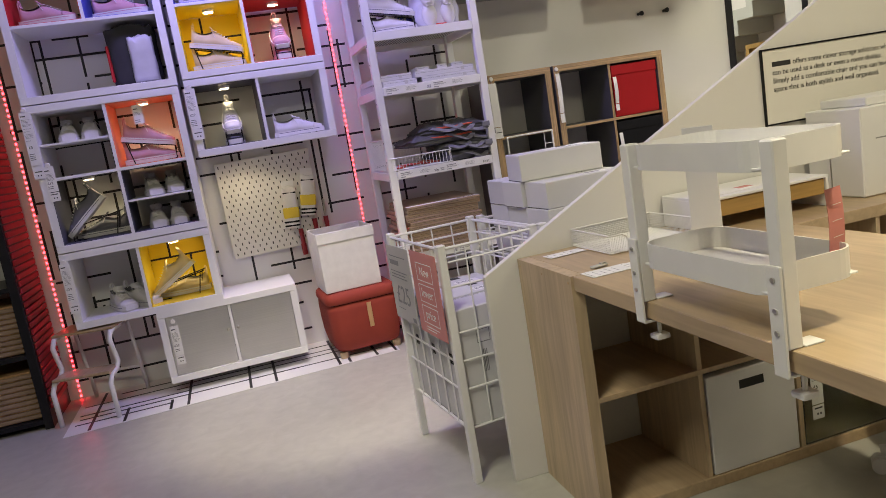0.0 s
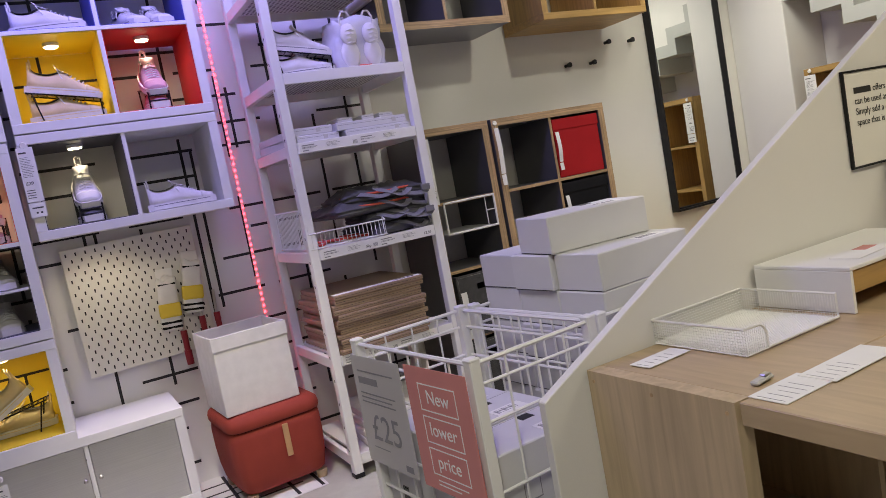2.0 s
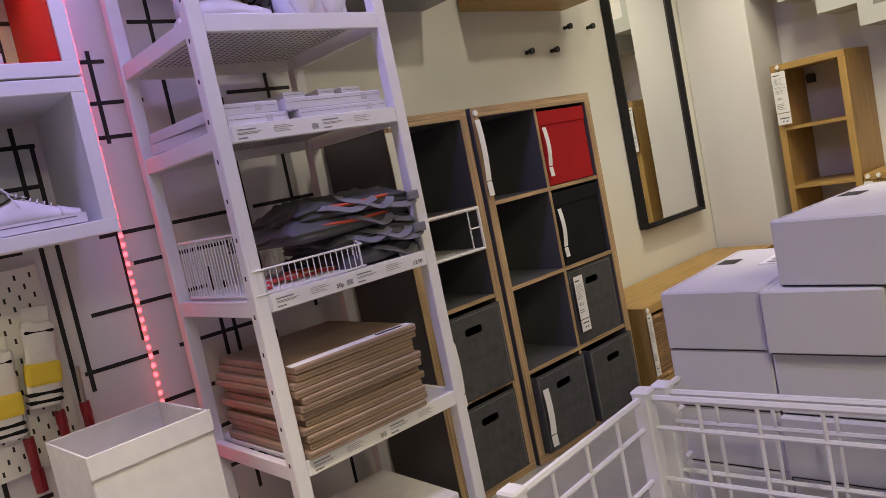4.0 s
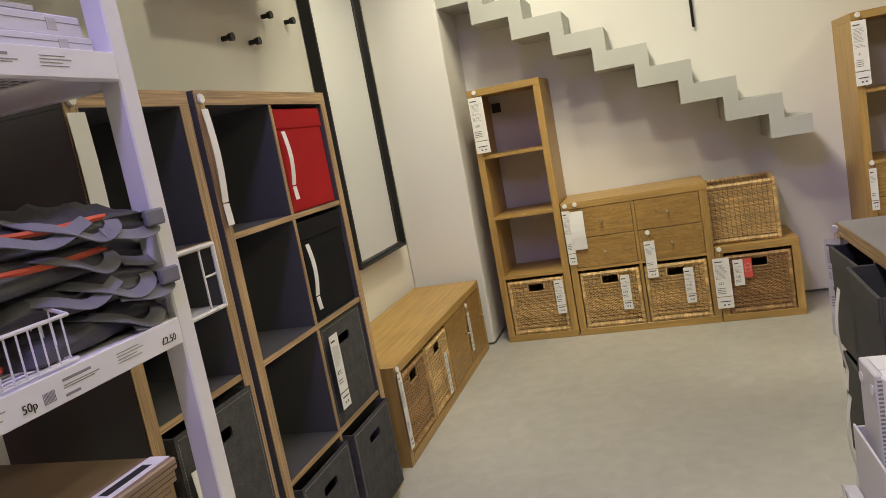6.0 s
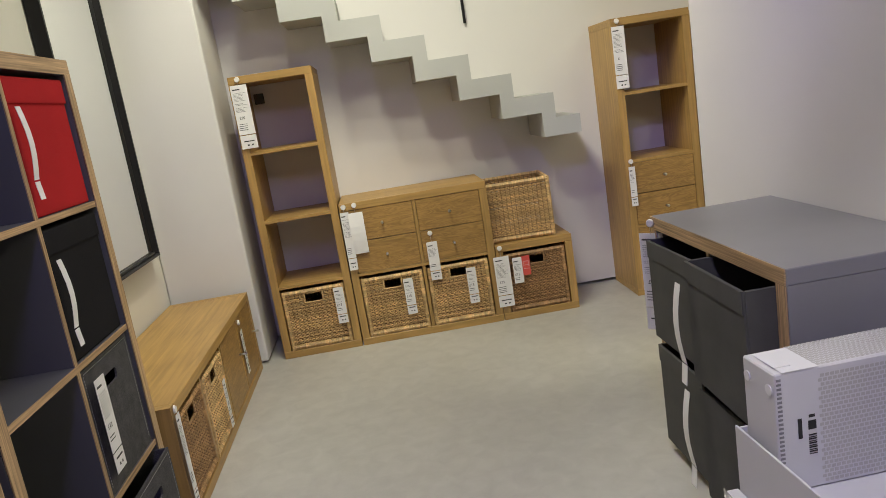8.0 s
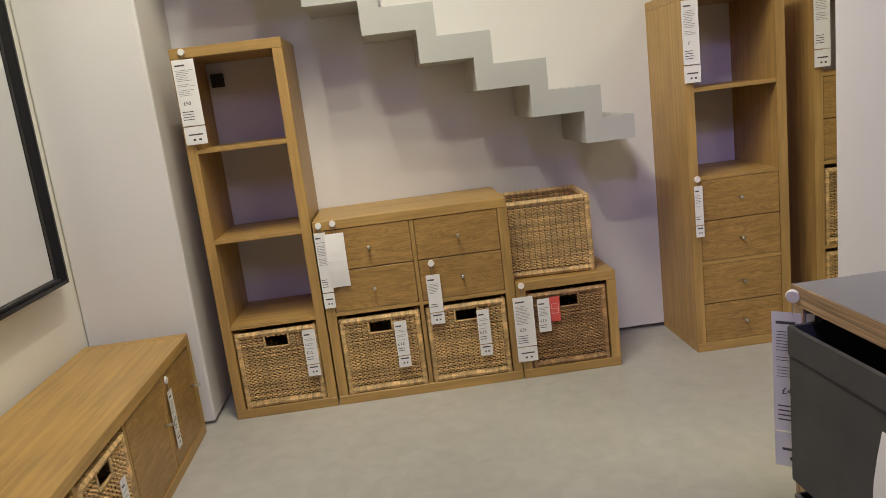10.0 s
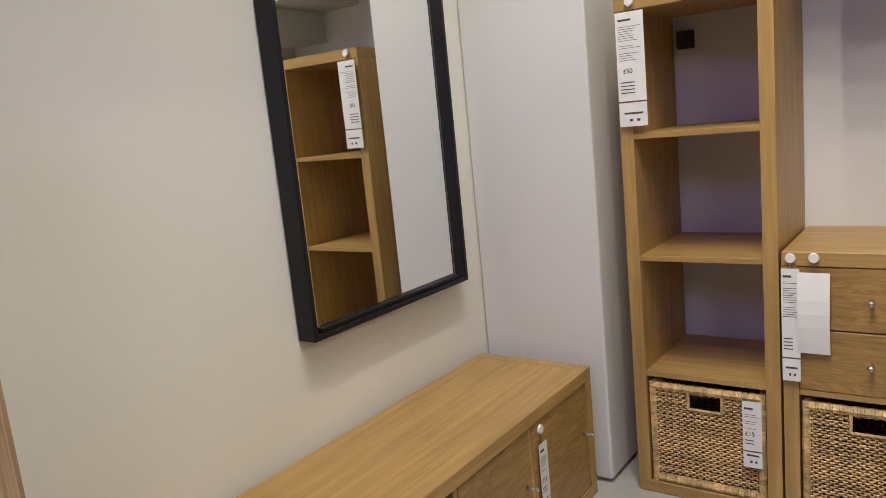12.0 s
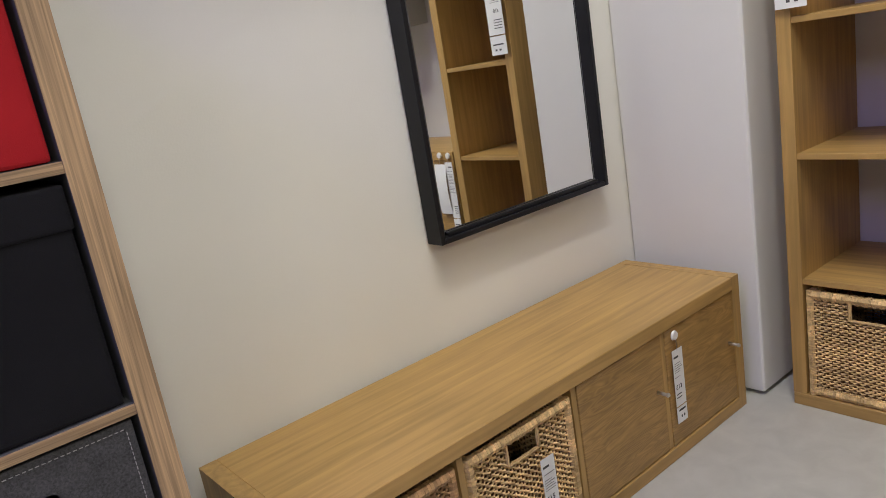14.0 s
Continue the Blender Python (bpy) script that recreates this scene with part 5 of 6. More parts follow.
def ribbon(points, width, normal=(0, 0, 1)):
    bm, last = bmesh.new(), None
    pts = [Vector(p) for p in points]
    for i, p in enumerate(pts):
        d = (pts[min(i + 1, len(pts) - 1)] - pts[max(i - 1, 0)]).normalized()
        s = d.cross(Vector(normal)).normalized() * width / 2
        row = [bm.verts.new(p - s), bm.verts.new(p + s), bm.verts.new(p + s + Vector(normal) * 0.002), bm.verts.new(p - s + Vector(normal) * 0.002)]
        if last:
            for k in range(4):
                bm.faces.new((last[k], last[(k + 1) % 4], row[(k + 1) % 4], row[k]))
        last = row
    return bm


def eased(points, n=5):
    """Points on a smooth curve through the given ones."""
    p = [Vector(q) for q in points]
    p = [2 * p[0] - p[1]] + p + [2 * p[-1] - p[-2]]
    out = []
    for a, b, c, d in zip(p, p[1:], p[2:], p[3:]):
        for k in range(n):
            u = k / n
            out.append(0.5 * (2 * b + (c - a) * u + (2 * a - 5 * b + 4 * c - d) * u * u + (3 * b - a - 3 * c + d) * u ** 3))
    return out + [p[-2]]


def creased(w, d, h, seed, cuts=15):
    """A flattened nylon bag: rounded slab with sharp folds running across it."""
    bm = bmesh.new()
    bmesh.ops.create_cube(bm, size=1)
    bmesh.ops.subdivide_edges(bm, edges=bm.edges[:], cuts=cuts, use_grid_fill=True)
    for v in bm.verts:
        p = v.co.copy()
        edge = max(abs(p.x), abs(p.y)) * 2
        thin = 1 - 0.60 * max(0.0, edge - 0.62) ** 1.8 / 0.175
        fold = abs(noise.noise(Vector((p.x * 5 + p.y * 3 + seed, p.y * 2 - seed, seed)))) + 0.5 * abs(noise.noise(Vector((p.x * 11 - p.y * 6, p.y * 9 + seed, seed))))
        wave = noise.noise(Vector((p.x * 2.2 + seed, p.y * 2.2, 3.0)))
        out = 1 + 0.07 * noise.noise(Vector((p.x * 4, p.y * 4, p.z * 2 + seed)))
        z = (p.z + 0.5) * h * thin * (0.78 + 0.60 * fold) + 0.30 * h * wave * (p.z + 0.5)
        v.co = Vector((p.x * w * out, p.y * d * out, max(0.0, z + 0.25 * h * (1 - thin))))
    return bm


for k, (dx, w, lift, turn) in enumerate(((0.0, 0.30, 0.0, 4), (0.008, 0.31, 0.056, -6), (-0.075, 0.48, 0.108, 5), (-0.045, 0.40, 0.158, -4))):
    t = thing("folded_backpack", "folded grey nylon backpack with straps and orange zip", "backpack", pose(1.945 + dx, 5.155, 1.014 + lift, 0, 0, turn), "folded backpacks")
    part("body", creased(w, 0.36, 0.072, 11.3 + 3.7 * k), BAGGREY, t, smooth=True)
    z, x1 = 0.036, w / 2
    if k in (2, 3):
        part("zip", tube(bmesh.new(), eased([(-x1 * 0.95, -0.11, z), (-x1 * 0.6, -0.168, z + 0.006), (0, -0.183, z + 0.002), (x1 * 0.5, -0.178, z + 0.006), (x1 * 0.95, -0.12, z)]), 0.0055, 6), ORANGE, t, "orange zip")
    part("strap", ribbon(eased([(-0.06 + 0.02 * k, -0.08, z + 0.03), (-0.03, -0.165, z + 0.016), (0.02, -0.196, z - 0.004), (0.07, -0.202, z - 0.026), (0.11, -0.196, z - 0.012), (0.14, -0.15, z + 0.012)]), 0.026, (0, -0.55, 0.83)), STRAP, t, "pale grey webbing strap")
    part("strap", ribbon(eased([(x1 - 0.03, -0.11, z + 0.012), (x1 + 0.004, -0.165, z - 0.004), (x1, -0.195, z - 0.026), (x1 - 0.05, -0.205, z - 0.034), (x1 - 0.12, -0.200, z - 0.020)]), 0.024, (0.3, -0.7, 0.6)), STRAP, t)
    if k % 2:
        part("strap", ribbon(eased([(-x1 * 0.9, -0.12, z + 0.014), (-x1 * 0.5, -0.19, z + 0.002), (-x1 * 0.1, -0.200, z - 0.018), (x1 * 0.3, -0.196, z + 0.006)]), 0.022, (0, -0.7, 0.7)), STRAP, t)
    part("buckle", block(x1 - 0.03, x1 + 0.014, -0.212, -0.200, z - 0.026, z + 0.002, 0.003), STRAP, t)

# trays and cartons on the third shelf
for x, y, z, w, d, h, turn in ((0.012, 0.015, 0.0, 0.20, 0.44, 0.032, 6), (-0.006, 0.025, 0.033, 0.19, 0.44, 0.032, 3), (0.235, 0.015, 0.0, 0.315, 0.44, 0.030, 0), (0.200, 0.020, 0.031, 0.345, 0.42, 0.034, 1)):
    t = thing("flat_box", "slim white carton lying on a rack shelf", "carton", pose(1.525 + x, 4.955 + y, 1.4735 + z, 0, 0, turn), "slim white cartons")
    part("carton_body", block(0, w, 0, d, 0, h, 0.002), BOX, t)
    part("lid_seam", block(0.004, w - 0.004, -0.0006, 0, h * 0.62, h * 0.62 + 0.0012, 0), GREYINK, t)
    part("end_label", block(w - 0.075, w - 0.055, -0.0007, 0, h * 0.25, h * 0.8, 0), SIGNGREY, t)
for x, w in ((0.225, 0.075), (0.345, 0.060), (0.43, 0.07)):
    t = thing("small_carton", "small white carton lying on slim cartons", "carton", pose(1.525 + x, 5.02, 1.5390, 0, 0, 2), "small white cartons")
    part("carton_body", block(0, w, 0, 0.12, 0, 0.024, 0.002), BOX, t)
    part("lid_flap", block(0.001, w - 0.001, -0.0006, 0, 0.014, 0.0155, 0), GREYINK, t)

# top shelf: shoe, blue box, bag of shoes
tb = pose(1.535, 5.12, 1.770, 0, 0, -10)
shoe_rack(tb), sneaker("white", tb @ pose(0, 0, 0.126, 0, 12, 0)), sneaker("white", tb @ pose(0, 0, 0))
t = thing("shoe_carton", "white carton with a blue striped end", "carton", pose(1.695, 5.16, 1.770, 0, 0, 8))
part("carton_body", block(0, 0.13, 0, 0.24, 0, 0.15, 0.002), BOX, t)
part("blue_end", block(0.004, 0.126, -0.001, 0, 0.004, 0.146, 0), BLUE, t, "blue end panel")
part("white_stripe", block(0.07, 0.085, -0.002, -0.001, 0.004, 0.146, 0), PAPER, t)
t = thing("travel_shoe_bag", "frosted clear bag packed with white shoes", "bag", pose(1.920, 5.08, 1.767, 0, 0, 4))
part("pouch", soft_lump(0.26, 0.16, 0.21, 21, rough=0.14), BAGCLOTH, t, smooth=True)
for x in (-0.055, 0.055):
    for q, (z, hh, w) in enumerate(((0.010, 0.11, 0.088), (0.105, 0.085, 0.078))):
        bm = bmesh.new()
        bmesh.ops.create_uvsphere(bm, u_segments=18, v_segments=12, radius=0.5, matrix=Matrix.Translation((x, -0.072 - 0.012 * q, z + hh / 2)) @ Matrix.Diagonal((w, 0.05, hh * 1.15, 1)))
        part("packed_shoe", bm, CANVAS_W, t, smooth=True)
    for k in range(4):
        part("lace", tube(bmesh.new(), [(x - 0.022, -0.103, 0.105 + 0.018 * k), (x, -0.113, 0.110 + 0.018 * k), (x + 0.022, -0.103, 0.105 + 0.018 * k)], 0.003, 5), SHOESOLE, t)
    part("loop", tube(bmesh.new(), [(x - 0.030, -0.07, 0.17), (x - 0.026, -0.075, 0.225), (x - 0.010, -0.075, 0.250), (x + 0.010, -0.075, 0.250), (x + 0.026, -0.075, 0.225), (x + 0.030, -0.07, 0.17)], 0.005, 6), CANVAS_W, t)
part("red_tab", block(-0.03, 0.03, -0.095, -0.085, 0.004, 0.012, 0.001), REDCARD, t)

# ---------- wire baskets with cartons ----------


def wire_stand(m, w, d, h, label):
    t = thing("wire_basket_stand", label, "basket stand", m, "white wire stands")
    for x in (0, w - 0.028):
        for y in (0, d - 0.028):
            p = part("leg", block(x, x + 0.028, y, y + 0.028, 0, h, 0.003), WHITEMETAL, t)
            part("cap", block(x - 0.001, x + 0.029, y - 0.001, y + 0.029, h - 0.006, h + 0.003, 0.003), WHITEMETAL, p)
    r = 0.0042
    for nme, a, b in (("front", (0.014, 0.012), (w - 0.014, 0.012)), ("back", (0.014, d - 0.012), (w - 0.014, d - 0.012)), ("left", (0.012, 0.014), (0.012, d - 0.014)), ("right", (w - 0.012, 0.014), (w - 0.012, d - 0.014))):
        length = math.hypot(b[0] - a[0], b[1] - a[1])
        n = max(2, round(length / 0.088))
        for k in range(1, n):
            u = k / n
            x, y = a[0] + (b[0] - a[0]) * u, a[1] + (b[1] - a[1]) * u
            part("upright_wire", tube(bmesh.new(), [(x, y, 0.20), (x, y, h - 0.012)], r * 0.75, 6), WHITEMETAL, t)
        for k, z in enumerate((0.20, 0.34, 0.44, 0.54, 0.70, h - 0.06, h - 0.012)):
            part("cross_wire", tube(bmesh.new(), [(a[0], a[1], z), (b[0], b[1], z)], r * (1.35 if k == 6 else 0.95), 6), WHITEMETAL, t)
    part("floor_panel", block(0.012, w - 0.012, 0.012, d - 0.012, 0.196, 0.2, 0), WHITEMETAL, t)
    return t


M1 = pose(1.233, 3.262, 0, 0, 0, 5.8)
wire_stand(M1, 0.378, 0.548, 0.845, "white wire basket stand filled with cartons")
M2 = M1 @ pose(0.390, 0.004, 0)
wire_stand(M2, 0.450, 0.530, 0.842, "white wire basket stand piled high with cartons")


def carton(m, w, d, h, label, prints=True, group="white cartons"):
    t = thing("carton", label, "carton", m, group)
    part("carton_body", block(0, w, 0, d, 0, h, 0.003), BOX, t)
    part("lid_seam", block(0.012, w - 0.012, d * 0.94, d * 0.94 + 0.0008, h - 0.0005, h + 0.0003, 0), GREYINK, t)
    for b in (block(-0.0006, 0.0, 0.006, d - 0.006, 0.0005, 0.0022, 0), block(0.006, w - 0.006, d, d + 0.0006, 0.0005, 0.0022, 0)):
        part("edge_gap", b, BLACKLINE, t)
    if prints:
        part("dark_label", block(w * 0.60, w * 0.72, d * 0.72, d * 0.92, h + 0.0003, h + 0.0008, 0), INK, t, "small dark label")
    if prints:
        part("shipping_label", block(w * 0.55, w * 0.85, d * 0.12, d * 0.42, h + 0.0003, h + 0.0012, 0), PAPER, t)
        bm = bmesh.new()
        for k in range(9):
            x = w * 0.58 + k * w * 0.024
            boxed(bm, x, x + w * (0.008 + 0.008 * (k % 3 == 0)), d * 0.2, d * 0.36, h + 0.0013, h + 0.0016)
        part("barcode", bm, GREYINK, t)
    return t


for k in range(3):
    c = M1 @ pose(0.022, 0.022 + k * 0.168, 0.2005)
    t = carton(c, 0.325, 0.162, 0.415 + 0.004 * (k % 2), "tall white carton with barcode in a wire stand")
    part("barcode", bars([(0.085 + 0.006 * i, 0.088 + 0.006 * i, 0.18, 0.26) for i in range(4)] + [(0.075, 0.125, 0.285, 0.288), (0.075, 0.125, 0.33, 0.333), (0.075, 0.077, 0.288, 0.33), (0.123, 0.125, 0.288, 0.33)], -0.0004), GREYINK, t)
    o = part("barcode", bars([(0.06 + 0.005 * i, 0.063 + 0.005 * i, 0.16, 0.20) for i in range(6)], 0), INK, t)
    o.matrix_basis = pose(-0.0003, 0.15, 0.05, 0, 0, -90)

STACK = pose(1.676, 3.338, 0.2005, 0, 0, 4)
for lvl in range(8):
    for row in range(3):
        jig, slip = rnd.uniform(-0.003, 0.003), 0.012 if lvl % 2 else 0.0
        carton(STACK @ pose(jig - slip * (row == 1), row * 0.1665, lvl * 0.0972, 0, 0, rnd.uniform(-0.3, 0.3)), 0.330, 0.1640, 0.0965, "long white carton in a stack over a wire stand", lvl == 7 and row != 1)
carton(pose(1.652, 3.486, 0.9785, 0, 0, -4), 0.325, 0.160, 0.0985, "white carton on top of the carton stack", True)

# sale signs on the first stand
F1 = M1 @ pose(-0.010, 0.0, 0, 0, 0, -90)
sg = thing("price_sign", "grey price sign reading £25 on a wire stand", "sign", F1 @ pose(-0.415, 0, 0.66), "sale signs")
part("board", block(-0.125, 0.125, -0.001, 0.001, -0.145, 0.15, 0), SIGNGREY, sg)
part("name_bar", bars([(-0.10, 0.0, 0.075, 0.094)], -0.0012), GREYINK, sg)
tagged(part("small_print", bars([(-0.10, 0.085, 0.108, 0.112), (-0.10, 0.08, 0.048, 0.052), (-0.10, 0.06, 0.036, 0.040), (-0.10, 0.075, 0.024, 0.028), (-0.08, 0.0, -0.10, -0.097), (0.07, 0.105, -0.135, -0.118)], -0.0012), GREYINK, sg), kind="stuff")
printed("price", "£25", 0.102, GREYINK, sg, 0.0, -0.0018, -0.045)
sg = thing("sale_sign", "coral sign reading New lower price", "sign", F1 @ pose(-0.135, -0.002, 0.66), "sale signs")
part("board", block(-0.125, 0.125, -0.001, 0.001, -0.145, 0.155, 0), PINKCARD, sg)
for k, wd in enumerate(("New", "lower", "price")):
    z = 0.085 - k * 0.078
    part("outline", bars([(-0.075, 0.075, z + 0.029, z + 0.032), (-0.075, 0.075, z - 0.034, z - 0.031), (-0.075, -0.072, z - 0.031, z + 0.029), (0.072, 0.075, z - 0.031, z + 0.029)], -0.0012), PAPER, sg)
    printed("word", wd, 0.046, PAPER, sg, 0, -0.0018, z)
part("small_print", bars([(-0.06, 0.06, -0.120, -0.117), (-0.06, 0.03, -0.130, -0.127)], -0.0012), PAPER, sg)

# honeycomb-printed cartons beside the low unit

crate = thing("open_carton", "open grey carton tray on the floor holding boxes", "carton", pose(2.215, 3.352, 0, 0, 0, 1))
CW, CD, CH = 0.445, 0.435, 0.485
for nme, b in (("front", block(0, CW, 0, 0.005, 0, CH, 0.001)), ("back", block(0, CW, CD - 0.005, CD, 0, CH + 0.005, 0.001)), ("left_side", block(0, 0.005, 0.005, CD - 0.005, 0, CH - 0.04, 0.001)), ("right_side", block(CW - 0.005, CW, 0.005, CD - 0.005, 0, CH, 0.001)), ("base", block(0.005, CW - 0.005, 0.005, CD - 0.005, 0, 0.400, 0.001))):
    part(nme, b, BOX, crate)
MX, MY, MZ = 0.112, 0.400, 0.240
mesh_box = thing("boxed_tray", "white carton with a printed mesh pattern", "carton", pose(2.538, 3.372, 0.4012, 0, 0, 1.5))
part("carton_body", block(0, MX, 0, MY, 0, MZ, 0.003), BOX, mesh_box)
for nme, side in (("mesh_print", 0), ("lid_print", 1)):
    bm = bmesh.new()
    for j in range(25 if side == 0 else 12):
        for i in range(31):
            y, q = 0.010 + i * 0.0098 + (0.0049 if j % 2 else 0), 0.008 + j * 0.0088
            if side == 0:
                boxed(bm, -0.0006, 0.0, y, y + 0.0072, q, q + 0.0062)
            else:
                boxed(bm, q, q + 0.0062, y, y + 0.0072, MZ, MZ + 0.0006)
    tagged(part(nme, bm, SIGNGREY, mesh_box, "printed grey mesh pattern"), kind="stuff")
bm = bmesh.new()
for j in range(26):
    boxed(bm, -0.0006, 0.0, MY - 0.012, MY - 0.003, 0.008 + j * 0.0087, 0.0125 + j * 0.0087)
part("edge_print", bm, GREYINK, mesh_box)
part("flap", block(-0.0012, MX - 0.010, MY - 0.085, MY - 0.014, MZ + 0.0007, MZ + 0.0022, 0.0005), WHITE, mesh_box)
part("flap_tab", block(0.02, 0.06, MY - 0.045, MY - 0.012, MZ + 0.0023, MZ + 0.0045, 0.001), WHITE, mesh_box)
for x in (0.018, 0.094):
    bm = bmesh.new()
    bmesh.ops.create_cone(bm, cap_ends=True, segments=14, radius1=0.011, radius2=0.009, depth=0.003, matrix=Matrix.Translation((x, MY + 0.0016, MZ - 0.035)) @ Matrix.Rotation(radians(90), 4, "X"))
    part("seal_dot", bm, WHITE, mesh_box)
o = part("barcode", bars([(0.0, 0.016, 0.050 + 0.0042 * k, 0.0518 + 0.0042 * k + 0.001 * (k % 2)) for k in range(10)] + [(-0.020, -0.012, 0.085, 0.125), (0.0, 0.016, 0.100, 0.118), (0.002, 0.014, 0.124, 0.130)], 0), INK, mesh_box)
o.matrix_basis = pose(-0.0004, MY - 0.060, 0.02, 0, 0, -90)
wrapped = thing("wrapped_pack", "white flat pack in clear crinkled film on the floor", "pack", pose(2.445, 3.795, 0, 0, 0, 1))
part("board", block(0, 0.205, 0, 0.028, 0, 0.352, 0.003), BOX, wrapped)
bm = bmesh.new()
bmesh.ops.create_grid(bm, x_segments=14, y_segments=20, size=0.5)
for v in bm.verts:
    n = noise.noise(Vector((v.co.x * 7, v.co.y * 9, 2.0)))
    v.co = Vector(((v.co.x + 0.5) * 0.211 - 0.003, 0.0325 + 0.005 * n, (v.co.y + 0.5) * 0.355))
part("film", bm, FILM, wrapped, "crinkled clear film").visible_shadow = False

# ---------- desk corner ----------
white_box = thing("storage_box", "white cardboard box with a dark handle slot", "storage box", in_cell(desk_shelf, 1, 0, 0.008, 0.004))
part("body", block(0, 0.32, 0, 0.34, 0, 0.318, 0.003), WHITE, white_box)
part("handle_slot", block(0.115, 0.205, -0.0008, 0.002, 0.255, 0.283, 0), BLACKLINE, white_box, "dark handle slot")
GLASS = bpy.data.materials.new("frosted_glass")
GLASS.use_nodes = True
gb = GLASS.node_tree.nodes["Principled BSDF"]
gb.inputs["Base Color"].default_value, gb.inputs["Roughness"].default_value, gb.inputs["Transmission Weight"].default_value = (0.80, 0.88, 0.85, 1), 0.25, 1.0
cell_door(desk_shelf, 2, 0, GLASS, knobs=False, label="frosted glass door")
price_tag(desk_shelf.matrix_world @ pose(cell_at(2) + 0.045, -0.004, 0.36), "£5", w=0.045, h=0.17, low=0.05, drop=0.02)
desk2 = cube_shelf("pale oak cube unit continuing the desk row", 2, 2, pose(2.948, 2.808, 0), PALEOAK, PALEOAKV, group="pale oak office")

# clamp-on two-tier desk shelf
st = thing("desk_shelf_stand", "white clamp-on desk shelf with two trays", "desk organiser", pose(1.474, 1.974, 0.765))
SL = 0.442
for y in (-0.002, SL + 0.006):
    part("upright", block(0.0, 0.032, y, y + 0.032, 0.0, 0.362, 0.003), WHITEMETAL, st)
    cl = part("clamp_plate", block(-0.007, -0.0008, y - 0.001, y + 0.033, -0.050, 0.150, 0.003, 2), WHITEMETAL, st)
    for z in (0.03, 0.07, 0.125):
        bm = bmesh.new()
        bmesh.ops.create_cone(bm, cap_ends=True, segments=10, radius1=0.005, radius2=0.005, depth=0.003, matrix=Matrix.Translation((-0.0086, y + 0.016, z)) @ Matrix.Rotation(radians(90), 4, "Y"))
        part("screw", bm, CHROME, cl)
    part("clamp_arm", block(-0.0005, 0.055, y + 0.004, y + 0.028, -0.052, -0.046, 0.001), WHITEMETAL, st)
    part("clamp_screw", tube(bmesh.new(), [(0.04, y + 0.016, -0.085), (0.04, y + 0.016, -0.0425)], 0.005, 8), CHROME, st)
    part("clamp_knob", block(0.022, 0.058, y, y + 0.032, -0.098, -0.085, 0.004, 2), WHITE, st)
    part("foot_plate", block(0.0335, 0.075, y - 0.002, y + 0.034, 0.0005, 0.004, 0.001), WHITEMETAL, st)
for z in (0.090, 0.309):
    x1, y0, y1 = 0.205, 0.034, SL + 0.003
    tray = part("tray", block(0.006, x1 - 0.006, y0 + 0.006, y1 - 0.006, z, z + 0.004, 0.001), WHITEMETAL, st)
    bm = bmesh.new()
    rr, pts = 0.05, []
    for cx, cy, a0 in ((x1 - rr, y1 - rr, 0), (rr, y1 - rr, 90), (rr, y0 + rr, 180), (x1 - rr, y0 + rr, 270)):
        pts += [(cx + rr * math.cos(radians(a0 + 15 * k)), cy + rr * math.sin(radians(a0 + 15 * k))) for k in range(7)]
    n = len(pts)
    mid = (x1 / 2, (y0 + y1) / 2)
    ins_ = [(mid[0] + (x - mid[0]) * 0.965, mid[1] + (y - mid[1]) * 0.985) for x, y in pts]
    ring4 = [[bm.verts.new((x, y, zz)) for x, y in q] for q, zz in ((pts, z - 0.003), (pts, z + 0.052), (ins_, z + 0.052), (ins_, z - 0.003))]
    for a, b in zip(ring4, ring4[1:] + ring4[:1]):
        for k in range(n):
            bm.faces.new((a[k], a[(k + 1) % n], b[(k + 1) % n], b[k]))
    part("rim", bm, WHITEMETAL, tray)
sc = thing("desk_screen", "upright white divider panel standing on the desk", "divider", pose(1.765, 2.640, 0.7655, 0, 0, -62))
part("panel", block(0, 0.085, 0, 0.004, 0.006, 0.36, 0.001), WHITE, sc)
part("foot", block(-0.004, 0.089, -0.025, 0.03, 0, 0.006, 0.002), WHITE, sc)

# letter tray
lt = thing("letter_tray", "white wire-mesh letter tray on the desk", "letter tray", pose(1.685, 2.945, 0.7655, 0, 0, 1))
LW, LD = 0.305, 0.248
bm = bmesh.new()


def wire_wall(bm, a, b, h0, h1, n, m):
    a, b = Vector(a), Vector(b)
    for k in range(n + 1):
        p = a.lerp(b, k / n)
        tube(bm, [p, p + Vector((0, 0, h0 + (h1 - h0) * k / n))], 0.00065, 3)
    for k in range(1, m):
        tube(bm, [a + Vector((0, 0, h0 * k / m)), b + Vector((0, 0, h1 * k / m))], 0.00065, 3)


wire_wall(bm, (0, 0, 0), (0, LD, 0), 0.055, 0.055, 38, 9)
wire_wall(bm, (0, LD, 0), (LW, LD, 0), 0.055, 0.055, 46, 9)
wire_wall(bm, (LW, 0, 0), (LW, LD, 0), 0.055, 0.055, 38, 9)
wire_wall(bm, (0, 0, 0), (0.065, 0, 0), 0.055, 0.055, 11, 9)
tagged(part("mesh_sides", bm, WHITEMETAL, lt, "fine white wire mesh"), kind="stuff")
bm = bmesh.new()
tube(bm, [(0.065, 0, 0.01), (0.065, 0, 0.035), (0.058, 0, 0.050), (0.044, 0, 0.057), (0, 0, 0.057), (0, LD, 0.057), (LW, LD, 0.057), (LW, 0, 0.057), (LW, 0, 0.005), (0.065, 0, 0.005)], 0.003, 6, True)
part("rim", bm, WHITEMETAL, lt)
bm = bmesh.new()
